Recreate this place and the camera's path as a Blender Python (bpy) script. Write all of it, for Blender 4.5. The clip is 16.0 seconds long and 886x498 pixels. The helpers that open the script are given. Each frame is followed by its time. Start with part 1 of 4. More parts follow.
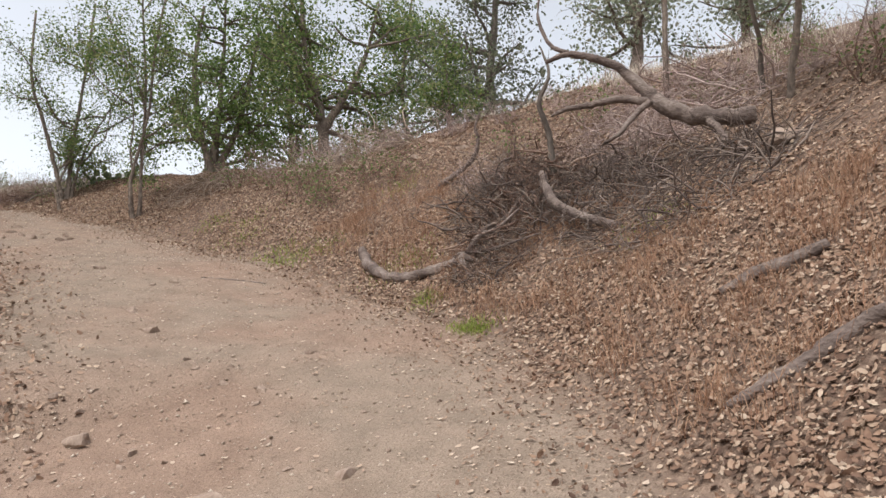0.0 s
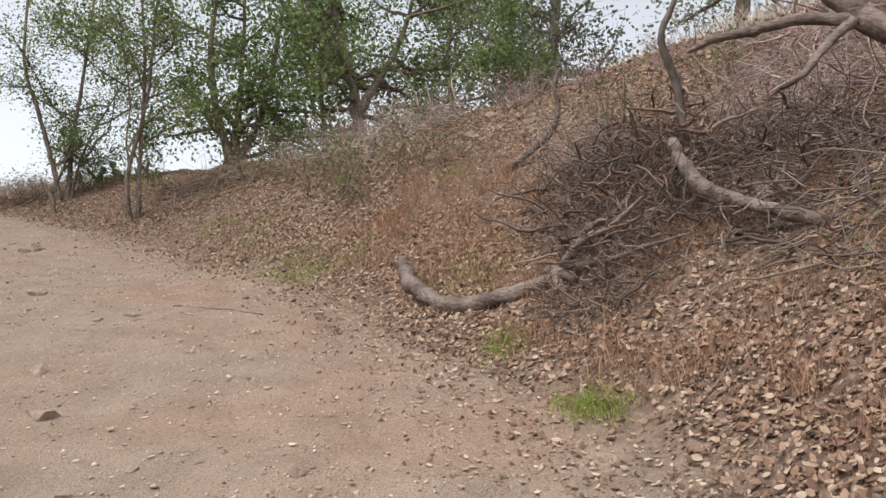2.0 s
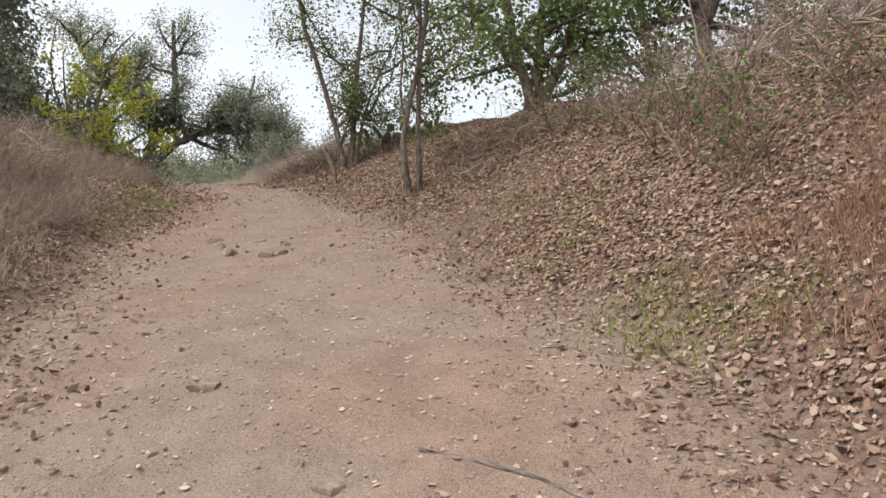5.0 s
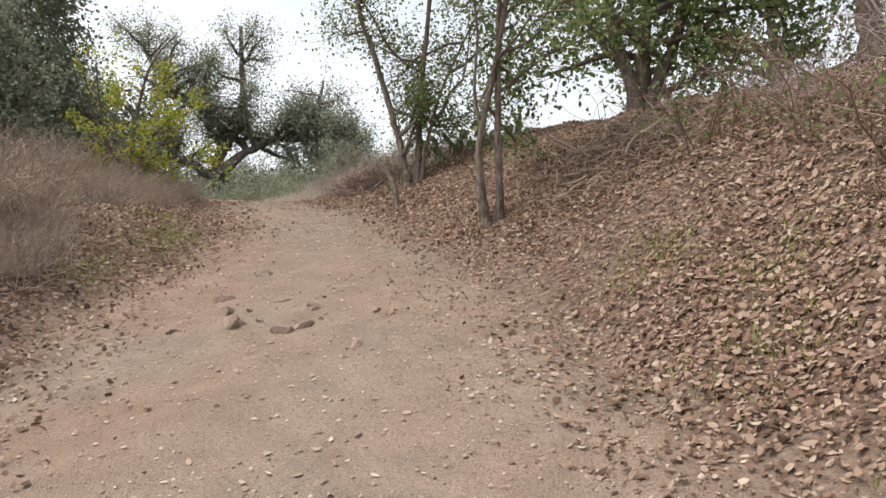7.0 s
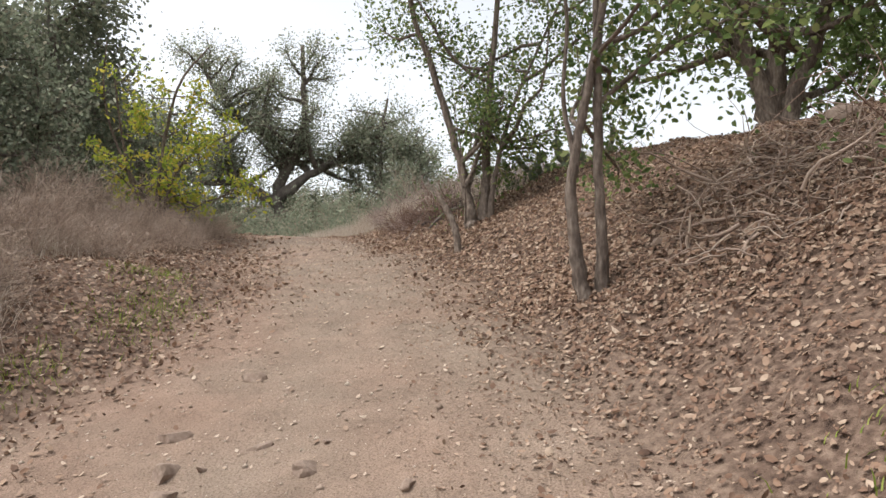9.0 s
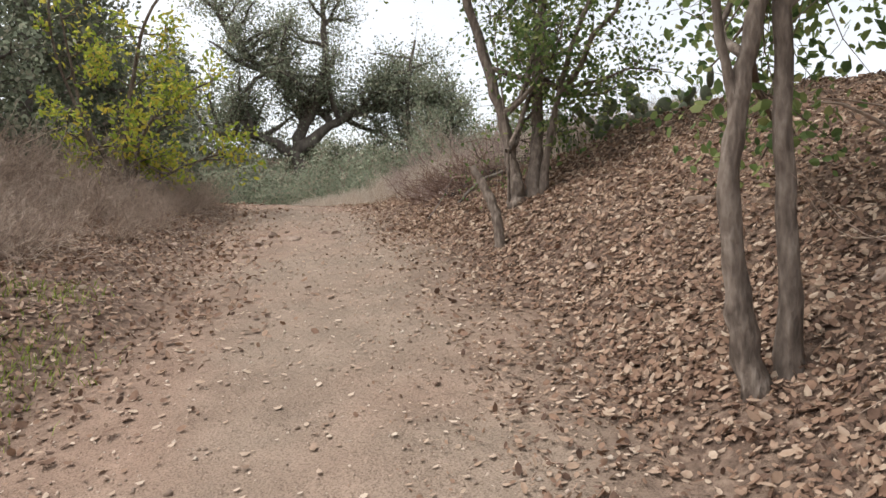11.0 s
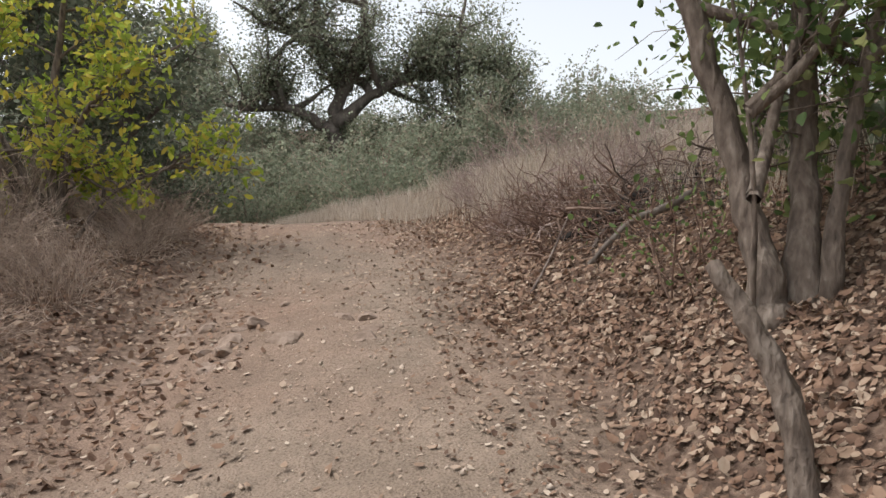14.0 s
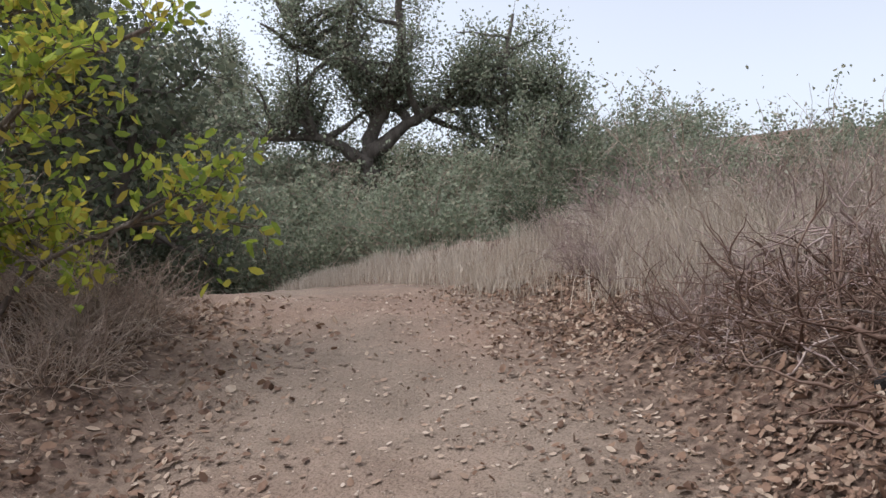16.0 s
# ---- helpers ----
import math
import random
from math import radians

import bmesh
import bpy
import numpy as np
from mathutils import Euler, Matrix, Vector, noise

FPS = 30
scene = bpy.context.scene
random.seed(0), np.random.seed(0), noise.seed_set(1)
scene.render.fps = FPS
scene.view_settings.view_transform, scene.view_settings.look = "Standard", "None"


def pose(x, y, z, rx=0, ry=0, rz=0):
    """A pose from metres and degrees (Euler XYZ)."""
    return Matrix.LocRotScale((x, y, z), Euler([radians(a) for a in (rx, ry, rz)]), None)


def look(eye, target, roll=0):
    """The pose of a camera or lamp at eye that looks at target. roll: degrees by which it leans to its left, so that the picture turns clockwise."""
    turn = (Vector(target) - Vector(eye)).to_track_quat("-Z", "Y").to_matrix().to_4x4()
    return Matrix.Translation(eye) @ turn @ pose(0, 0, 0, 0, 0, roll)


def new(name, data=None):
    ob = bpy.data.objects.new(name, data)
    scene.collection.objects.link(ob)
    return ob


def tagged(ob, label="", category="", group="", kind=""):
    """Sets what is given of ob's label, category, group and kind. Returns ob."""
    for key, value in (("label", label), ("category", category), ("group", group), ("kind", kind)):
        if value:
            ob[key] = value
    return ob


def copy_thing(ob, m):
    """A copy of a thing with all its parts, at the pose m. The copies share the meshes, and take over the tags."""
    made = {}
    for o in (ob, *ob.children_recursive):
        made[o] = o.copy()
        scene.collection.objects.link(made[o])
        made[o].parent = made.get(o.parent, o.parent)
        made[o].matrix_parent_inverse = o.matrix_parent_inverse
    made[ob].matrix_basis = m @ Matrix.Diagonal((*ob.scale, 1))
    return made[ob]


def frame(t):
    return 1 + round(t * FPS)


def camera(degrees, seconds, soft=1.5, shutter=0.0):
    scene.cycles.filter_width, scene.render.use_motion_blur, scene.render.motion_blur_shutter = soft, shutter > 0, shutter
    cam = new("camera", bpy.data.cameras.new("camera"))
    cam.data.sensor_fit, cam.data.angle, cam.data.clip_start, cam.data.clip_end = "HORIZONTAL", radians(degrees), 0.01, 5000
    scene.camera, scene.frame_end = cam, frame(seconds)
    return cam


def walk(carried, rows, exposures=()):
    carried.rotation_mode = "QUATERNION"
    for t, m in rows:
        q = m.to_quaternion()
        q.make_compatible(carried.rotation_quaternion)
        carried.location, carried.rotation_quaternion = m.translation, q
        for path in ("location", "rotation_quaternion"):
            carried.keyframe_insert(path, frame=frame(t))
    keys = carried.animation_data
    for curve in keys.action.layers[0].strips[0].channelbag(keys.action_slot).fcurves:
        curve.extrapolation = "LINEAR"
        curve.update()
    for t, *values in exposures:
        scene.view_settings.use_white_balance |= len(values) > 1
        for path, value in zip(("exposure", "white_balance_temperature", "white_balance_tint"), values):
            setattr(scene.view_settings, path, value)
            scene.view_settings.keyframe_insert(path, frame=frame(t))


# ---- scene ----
cam = camera(61.3, 16.0)
METRES, EYE, TILT, LEAN, TURN = 21.0, 1.4, 9.3, 0.0, 0.0
ROWS = [
    (0.0, 0.0, 0.0, 0.0, 0.0, 0.0, 0.0),
    (0.5, -0.0027, 0.0365, 0.0012, 0.36, 0.11, 0.2),
    (1.0, -0.0028, 0.0714, 0.0031, 0.79, 0.13, 0.49),
    (1.5, -0.0087, 0.1065, 0.0056, 1.69, 0.07, 0.78),
    (2.0, -0.0123, 0.1401, 0.0064, 3.51, -0.34, 1.12),
    (2.5, -0.023, 0.1725, 0.0092, 9.63, -1.37, 1.49),
    (3.0, -0.0346, 0.2036, 0.0132, 11.63, -2.37, 1.79),
    (3.5, -0.0457, 0.2348, 0.0179, 12.88, -3.78, 2.13),
    (4.0, -0.0581, 0.2631, 0.0238, 15.84, -4.47, 2.5),
    (4.5, -0.0648, 0.2921, 0.0285, 22.13, -4.46, 3.15),
    (7.0, -0.1292, 0.4209, 0.0459, 32.36, -3.9, 4.52),
    (7.5, -0.14, 0.4459, 0.0495, 35.41, -2.37, 4.9),
    (8.0, -0.1488, 0.4736, 0.0507, 36.14, -2.05, 5.16),
    (8.5, -0.1686, 0.495, 0.0554, 36.94, -1.87, 5.21),
    (11.0, -0.2636, 0.6111, 0.0731, 40.3, -5.99, 5.72),
    (11.5, -0.2817, 0.6343, 0.0761, 40.65, -6.88, 5.86),
    (12.0, -0.3024, 0.6522, 0.0797, 41.08, -7.17, 5.84),
    (12.5, -0.3221, 0.6731, 0.0828, 41.53, -7.71, 5.91),
    (13.0, -0.3442, 0.6935, 0.088, 42.85, -8.02, 6.04),
    (13.5, -0.3694, 0.7129, 0.0916, 43.44, -8.13, 6.15),
    (14.0, -0.3938, 0.735, 0.095, 43.59, -8.3, 6.2),
    (14.5, -0.4248, 0.7502, 0.0981, 43.74, -7.65, 6.22),
    (15.0, -0.4522, 0.7682, 0.0991, 44.84, -6.23, 6.37),
    (15.5, -0.4793, 0.7847, 0.0993, 45.8, -5.75, 6.4),
    (16.0, -0.4993, 0.8083, 0.0998, 45.77, -5.8, 6.6),
]
walk(cam, [(t, pose(0, 0, EYE, TILT, LEAN, TURN) @ pose(METRES * x, METRES * y, METRES * z, 90 + pitch, roll, yaw)) for t, x, y, z, yaw, pitch, roll in ROWS],
     [(0, 0.4, 6450, 10), (4.5, 0.38, 6450, 10), (8.5, 0.5, 6500, 10), (12, 0.45, 6500, 10), (14, 0.3, 6450, 10), (15, 0.22, 6250, 11), (16, 0.2, 6000, 12)])

# ---- world, sun ----
world = bpy.data.worlds.new("sky")
scene.world = world
world.use_nodes = True
wn = world.node_tree.nodes
wl = world.node_tree.links
sky = wn.new("ShaderNodeTexSky")
sky.sky_type = 'NISHITA'
sky.sun_disc = False
sky.sun_elevation = radians(58)
sky.sun_rotation = radians(-135)
sky.air_density = 1.0
sky.dust_density = 3.0
sky.ozone_density = 1.0
pale = wn.new("ShaderNodeHueSaturation")          # high cloud: the sky is almost without colour
pale.inputs["Saturation"].default_value = 0.25
wl.new(sky.outputs[0], pale.inputs["Color"])
wl.new(pale.outputs[0], wn["Background"].inputs["Color"])
wn["Background"].inputs["Strength"].default_value = 0.21

sun = new("sun", bpy.data.lights.new("sun", 'SUN'))
sun.data.energy = 1.5
sun.data.angle = radians(32)
sun.data.color = (1.0, 0.97, 0.93)
sun.matrix_world = look((-9, -9, 25), (0, 0, 0))


# ---- terrain ----
# the uphill edge of the trail, from below the start to past the crest: x, y, height
EDGE = np.array([
    (2.2, -26.0, -5.5), (1.8, -12.0, -2.8), (1.5, -5.0, -1.15), (1.3, 0.0, 0.02), (1.05, 3.0, 0.72), (0.6, 6.0, 1.48),
    (-0.5, 8.0, 2.05), (-2.2, 10.4, 2.82), (-4.4, 12.6, 3.5), (-7.2, 15.4, 4.45), (-9.3, 17.0, 4.98), (-11.0, 18.3, 5.33),
    (-12.8, 19.7, 5.68), (-14.2, 20.7, 5.86), (-15.9, 21.3, 5.92), (-18.2, 21.4, 5.72), (-22.0, 20.8, 4.9), (-32.0, 19.0, 3.9), (-60.0, 16.0, 3.0)])


def smooth_curve(points, n=12):
    """Catmull-Rom through the points."""
    p = np.vstack([2 * points[0] - points[1], points, 2 * points[-1] - points[-2]])
    out = []
    for i in range(1, len(p) - 2):
        u = np.linspace(0, 1, n, endpoint=False)[:, None]
        a, b, c, d = p[i - 1], p[i], p[i + 1], p[i + 2]
        out.append(0.5 * (2 * b + (c - a) * u + (2 * a - 5 * b + 4 * c - d) * u ** 2 + (3 * b - a - 3 * c + d) * u ** 3))
    return np.vstack(out + [points[-1:]])


CURVE = smooth_curve(EDGE, 16)
ARC = np.concatenate([[0], np.cumsum(np.hypot(*np.diff(CURVE[:, :2], axis=0).T))])
START = ARC[3 * 16]                                # arc length beside the first step


def ripple(x, y, scale, seed, octaves=4):
    """Cheap smooth noise of about -1 to 1: sines in turned directions."""
    r = np.random.RandomState(seed)
    z = np.zeros_like(x)
    for o in range(octaves * 3):
        a, k, ph = r.uniform(0, 6.283), (1.7 ** (o / 3)) * 2.2 / scale * r.uniform(0.8, 1.25), r.uniform(0, 6.283)
        z = z + np.sin(k * (x * np.cos(a) + y * np.sin(a)) + ph) / (1.45 ** (o / 3))
    return z / (octaves * 1.15)


def trail_place(x, y):
    """Arc length, distance uphill of the trail's edge (minus: onto the trail) and the edge's height."""
    x, y = np.atleast_1d(np.asarray(x, float)), np.atleast_1d(np.asarray(y, float))
    s, d, z = np.empty(len(x)), np.empty(len(x)), np.empty(len(x))
    a, step = CURVE[:-1], np.diff(CURVE, axis=0)
    length2 = (step[:, :2] ** 2).sum(1)
    for i in range(0, len(x), 4000):
        px, py = x[i:i + 4000, None], y[i:i + 4000, None]
        u = np.clip(((px - a[:, 0]) * step[:, 0] + (py - a[:, 1]) * step[:, 1]) / length2, 0, 1)
        dx, dy = px - a[:, 0] - u * step[:, 0], py - a[:, 1] - u * step[:, 1]
        k = np.argmin(dx * dx + dy * dy, axis=1)
        n = np.arange(len(k))
        uu = u[n, k]
        side = np.sign(step[k, 1] * dx[n, k] - step[k, 0] * dy[n, k])
        s[i:i + 4000] = ARC[k] + uu * np.sqrt(length2[k]) - START
        d[i:i + 4000] = side * np.hypot(dx[n, k], dy[n, k])
        z[i:i + 4000] = a[k, 2] + uu * step[k, 2]
    return s, d, z


def ground(x, y, fine=True):
    """Height of the ground and how much of it is bare trail."""
    x, y = np.atleast_1d(np.asarray(x, float)), np.atleast_1d(np.asarray(y, float))
    s, d, z = trail_place(x, y)
    width = np.interp(s, [-30, 0, 8, 13, 17, 18.5, 20.5, 26, 30, 40], [4.4, 4.4, 4.0, 3.5, 3.3, 2.7, 2.1, 2.15, 2.9, 3.2])
    top = np.interp(s, [-30, 0, 7, 11, 13, 14.5, 17, 19, 22, 24.5, 27, 32, 60], [7.5, 7.0, 6.2, 4.9, 3.6, 2.6, 2.2, 2.0, 1.6, 1.0, 0.6, 0.4, 0.3])
    slope = np.interp(s, [0, 8, 13, 17, 22, 26, 40], [0.70, 0.76, 0.80, 0.66, 0.64, 0.45, 0.2])
    up = np.maximum(d, 0)
    rise = slope * up ** 2 / (up + 0.12)
    rise = rise * top / (rise ** 4 + top ** 4) ** 0.25 + 0.05 * np.maximum(up - 5, 0) - 0.0006 * np.clip(up - 9, 0, 60) ** 2
    left = np.maximum(-d - width, 0)
    verge = 0.22 * left * np.exp(-left / 4.0) - 0.02 * np.minimum(left, 80)
    h = z + 0.04 + rise + verge + np.interp(s, [0, 24, 27], [0.165, 0.14, 0.04]) * np.clip(d, -width, 0)     # the tread falls away from the bank
    h = h + 0.3 * np.clip((y - x) * 0.7071 - 36, 0, 25)            # the far side of the gully climbs again
    far = np.hypot(x + 6, y - 10)
    blend = np.clip((far - 45) / 60, 0, 1)
    h = h * (1 - blend) + (3.0 + 3 * ripple(x, y, 60, 9, 2)) * blend
    ragged = d + 0.3 * ripple(x, y, 1.2, 3) + 0.12 * ripple(x, y, 0.25, 4, 3)
    bare = np.clip(np.interp(s, [17, 21], [0.55, 0.3]) - ragged / 0.7, 0, 1) * np.clip(0.5 + (ragged + width) / 0.7, 0, 1)
    if fine:
        h = h + np.where(d > 0, np.minimum(up, 1) * 0.09, 0.035) * ripple(x, y, 1.3, 5) + (0.03 * np.minimum(up * 2, 1) + 0.019) * ripple(x, y, 0.3, 6) + 0.006 * ripple(x, y, 0.13, 11, 3)
    return h, bare
# ---- end terrain ----


# ---- materials ----
def shader(name, ramp, scale=6.0, rough=0.9, bump=0.4, detail_scale=60.0, per="", through_light=0.0, stretch=(1, 1, 1), fine=0.35):
    """Mottled matt material: a colour ramp driven by coarse and fine noise, or by island/object, with a bump."""
    m = bpy.data.materials.new(name)
    m.use_nodes = True
    n, l = m.node_tree.nodes, m.node_tree.links
    bsdf = n["Principled BSDF"]
    out = n["Material Output"]
    bsdf.inputs["Roughness"].default_value = rough
    bsdf.inputs["Specular IOR Level"].default_value = 0.2
    co = n.new("ShaderNodeTexCoord")
    mp = n.new("ShaderNodeMapping")
    mp.inputs["Scale"].default_value = stretch
    l.new(co.outputs["Object"], mp.inputs["Vector"])
    a = n.new("ShaderNodeTexNoise")
    a.inputs["Scale"].default_value = scale
    a.inputs["Detail"].default_value = 5
    b = n.new("ShaderNodeTexNoise")
    b.inputs["Scale"].default_value = detail_scale
    b.inputs["Detail"].default_value = 4
    l.new(mp.outputs[0], a.inputs["Vector"])
    l.new(mp.outputs[0], b.inputs["Vector"])
    mix = n.new("ShaderNodeMath")
    mix.operation = 'MULTIPLY_ADD'
    l.new(b.outputs[0], mix.inputs[0])
    mix.inputs[1].default_value = fine
    if per:
        src = n.new("ShaderNodeNewGeometry" if per == "island" else "ShaderNodeObjectInfo")
        half = n.new("ShaderNodeMath")
        half.operation = 'MULTIPLY'
        half.inputs[1].default_value = 1 - fine
        l.new(src.outputs["Random Per Island" if per == "island" else "Random"], half.inputs[0])
        l.new(half.outputs[0], mix.inputs[2])
    else:
        half = n.new("ShaderNodeMath")
        half.operation = 'MULTIPLY'
        half.inputs[1].default_value = 1 - fine
        l.new(a.outputs[0], half.inputs[0])
        l.new(half.outputs[0], mix.inputs[2])
    cr = n.new("ShaderNodeValToRGB")
    els = cr.color_ramp.elements
    lo, hi = (0.08, 0.92) if per else (0.3, 0.7)
    for i, c in enumerate(ramp):
        p = lo + (hi - lo) * i / (len(ramp) - 1)
        e = els[i] if i < 2 else els.new(p)
        e.position = p
        e.color = (*c, 1)
    l.new(mix.outputs[0], cr.inputs[0])
    l.new(cr.outputs[0], bsdf.inputs["Base Color"])
    if bump:
        bp = n.new("ShaderNodeBump")
        bp.inputs["Strength"].default_value = bump
        bp.inputs["Distance"].default_value = 0.02
        l.new(b.outputs[0], bp.inputs["Height"])
        l.new(bp.outputs[0], bsdf.inputs["Normal"])
    if through_light:
        tr = n.new("ShaderNodeBsdfTranslucent")
        l.new(cr.outputs[0], tr.inputs["Color"])
        ms = n.new("ShaderNodeMixShader")
        ms.inputs[0].default_value = through_light
        l.new(bsdf.outputs[0], ms.inputs[1])
        l.new(tr.outputs[0], ms.inputs[2])
        l.new(ms.outputs[0], out.inputs["Surface"])
    return m


M_LITTER = shader("fallen_leaf", [(0.065, 0.042, 0.033), (0.16, 0.098, 0.068), (0.25, 0.155, 0.105), (0.34, 0.24, 0.17), (0.50, 0.405, 0.31)], detail_scale=40, per="island", bump=0.2, through_light=0.12, fine=0.3)
M_BARK = shader("bark", [(0.06, 0.047, 0.038), (0.16, 0.125, 0.10), (0.30, 0.25, 0.205)], scale=9, detail_scale=38, stretch=(1, 1, 0.35), bump=1.0, fine=0.55)
M_OAKBARK = shader("oak_bark", [(0.07, 0.06, 0.05), (0.15, 0.125, 0.105), (0.23, 0.20, 0.17)], scale=5, detail_scale=30, stretch=(1, 1, 0.3), bump=0.9)
M_DEADWOOD = shader("dead_wood", [(0.05, 0.037, 0.032), (0.155, 0.118, 0.10), (0.31, 0.255, 0.22)], scale=5, detail_scale=38, stretch=(0.5, 1, 1), bump=1.0)
M_TWIG = shader("dead_twig", [(0.19, 0.14, 0.11), (0.37, 0.28, 0.22), (0.55, 0.45, 0.36)], per="island", bump=0, fine=0.3)
M_PILE = shader("grey_stick", [(0.06, 0.044, 0.037), (0.15, 0.115, 0.097), (0.30, 0.24, 0.20)], per="island", bump=0, fine=0.3)
M_REDTWIG = shader("russet_twig", [(0.20, 0.14, 0.125), (0.36, 0.27, 0.24), (0.52, 0.42, 0.37)], per="island", bump=0, fine=0.3)
M_CANE = shader("brown_cane", [(0.09, 0.055, 0.04), (0.19, 0.12, 0.09), (0.32, 0.23, 0.18)], per="island", bump=0, fine=0.3)
M_SEED = shader("seed_head", [(0.20, 0.20, 0.14), (0.32, 0.31, 0.23), (0.44, 0.42, 0.33)], per="island", bump=0, fine=0.2, through_light=0.3)
M_CHAR = shader("charred_wood", [(0.012, 0.011, 0.011), (0.03, 0.026, 0.024), (0.07, 0.058, 0.05)], scale=8, detail_scale=40, bump=1.0)
M_STRAW = shader("dry_grass_blade", [(0.39, 0.315, 0.245), (0.55, 0.47, 0.38), (0.70, 0.62, 0.52)], per="island", bump=0, fine=0.25, through_light=0.2)
M_RUSSETGRASS = shader("russet_grass_blade", [(0.20, 0.10, 0.06), (0.33, 0.19, 0.12), (0.45, 0.30, 0.20)], per="island", bump=0, fine=0.25, through_light=0.2)
M_GRASS = shader("green_grass_blade", [(0.13, 0.18, 0.03), (0.22, 0.29, 0.05), (0.33, 0.34, 0.10)], per="island", bump=0, fine=0.25, through_light=0.3)
M_LEAF = shader("broad_leaf", [(0.06, 0.10, 0.036), (0.12, 0.18, 0.06), (0.20, 0.26, 0.09), (0.30, 0.30, 0.12)], per="island", bump=0, fine=0.2, rough=0.6, through_light=0.5)
M_PALELEAF = shader("pale_leaf", [(0.08, 0.12, 0.04), (0.16, 0.23, 0.075), (0.27, 0.33, 0.13)], per="island", bump=0, fine=0.2, rough=0.6, through_light=0.45)
# grey-green oak leaf, made paler: distance haze is put into its colour
M_HAZEDOAKLEAF = shader("hazed_oak_leaf", [(0.16, 0.18, 0.12), (0.25, 0.28, 0.19), (0.33, 0.355, 0.255), (0.40, 0.36, 0.265)], per="island", bump=0, fine=0.2, rough=0.6, through_light=0.62)
M_DARKLEAF = shader("dark_leaf", [(0.09, 0.10, 0.066), (0.155, 0.175, 0.115), (0.24, 0.24, 0.16)], per="island", bump=0, fine=0.2, rough=0.7, through_light=0.4)
M_YELLOWLEAF = shader("yellow_green_leaf", [(0.19, 0.26, 0.045), (0.34, 0.42, 0.07), (0.50, 0.50, 0.08), (0.56, 0.42, 0.08)], per="island", bump=0, fine=0.2, rough=0.6, through_light=0.55)
M_ROCK = shader("rock", [(0.17, 0.122, 0.092), (0.26, 0.192, 0.148), (0.36, 0.28, 0.225)], scale=3, detail_scale=14, bump=0.25)
M_CACTUS = shader("cactus_skin", [(0.09, 0.11, 0.07), (0.15, 0.17, 0.11), (0.25, 0.26, 0.17)], scale=8, detail_scale=50, rough=0.6, bump=0.2)


def ground_material():
    m = bpy.data.materials.new("earth")
    m.use_nodes = True
    n, l = m.node_tree.nodes, m.node_tree.links
    bsdf = n["Principled BSDF"]
    bsdf.inputs["Roughness"].default_value = 0.95
    bsdf.inputs["Specular IOR Level"].default_value = 0.1
    co = n.new("ShaderNodeTexCoord")

    def noise_node(scale, detail=5):
        t = n.new("ShaderNodeTexNoise")
        t.inputs["Scale"].default_value = scale
        t.inputs["Detail"].default_value = detail
        l.new(co.outputs["Object"], t.inputs["Vector"])
        return t

    def ramp(src, stops):
        c = n.new("ShaderNodeValToRGB")
        for i, (p, col) in enumerate(stops):
            e = c.color_ramp.elements[i] if i < 2 else c.color_ramp.elements.new(p)
            e.position, e.color = p, (*col, 1)
        l.new(src, c.inputs[0])
        return c

    def mixed(fac, a, b, kind='MIX'):
        x = n.new("ShaderNodeMix")
        x.data_type, x.blend_type = 'RGBA', kind
        if isinstance(fac, float):
            x.inputs[0].default_value = fac
        else:
            l.new(fac, x.inputs[0])
        l.new(a, x.inputs[6])
        l.new(b, x.inputs[7])
        return x.outputs[2]

    big, mid, small, grit = noise_node(0.55, 3), noise_node(3.5), noise_node(22), noise_node(110, 3)
    soil = ramp(mid.outputs[0], [(0.3, (0.165, 0.118, 0.088)), (0.7, (0.295, 0.217, 0.165))])
    red = ramp(big.outputs[0], [(0.42, (0.25, 0.203, 0.158)), (0.62, (0.262, 0.178, 0.133))])
    soil = mixed(0.5, soil.outputs[0], red.outputs[0])
    fleck = ramp(grit.outputs[0], [(0.33, (0.55, 0.5, 0.47)), (0.48, (1, 1, 1)), (0.7, (1.3, 1.28, 1.25))])
    soil = mixed(0.75, soil, fleck.outputs[0], 'MULTIPLY')
    duff = ramp(small.outputs[0], [(0.3, (0.065, 0.043, 0.033)), (0.5, (0.14, 0.095, 0.07)), (0.72, (0.25, 0.18, 0.135))])
    mask = n.new("ShaderNodeAttribute")
    mask.attribute_name = "bare"
    l.new(mixed(mask.outputs["Fac"], duff.outputs[0], soil), bsdf.inputs["Base Color"])
    add = n.new("ShaderNodeMath")
    add.operation = 'MULTIPLY_ADD'
    add.inputs[1].default_value = 0.5
    l.new(grit.outputs[0], add.inputs[0])
    l.new(small.outputs[0], add.inputs[2])
    bp = n.new("ShaderNodeBump")
    bp.inputs["Strength"].default_value = 0.7
    bp.inputs["Distance"].default_value = 0.03
    l.new(add.outputs[0], bp.inputs["Height"])
    l.new(bp.outputs[0], bsdf.inputs["Normal"])
    return m


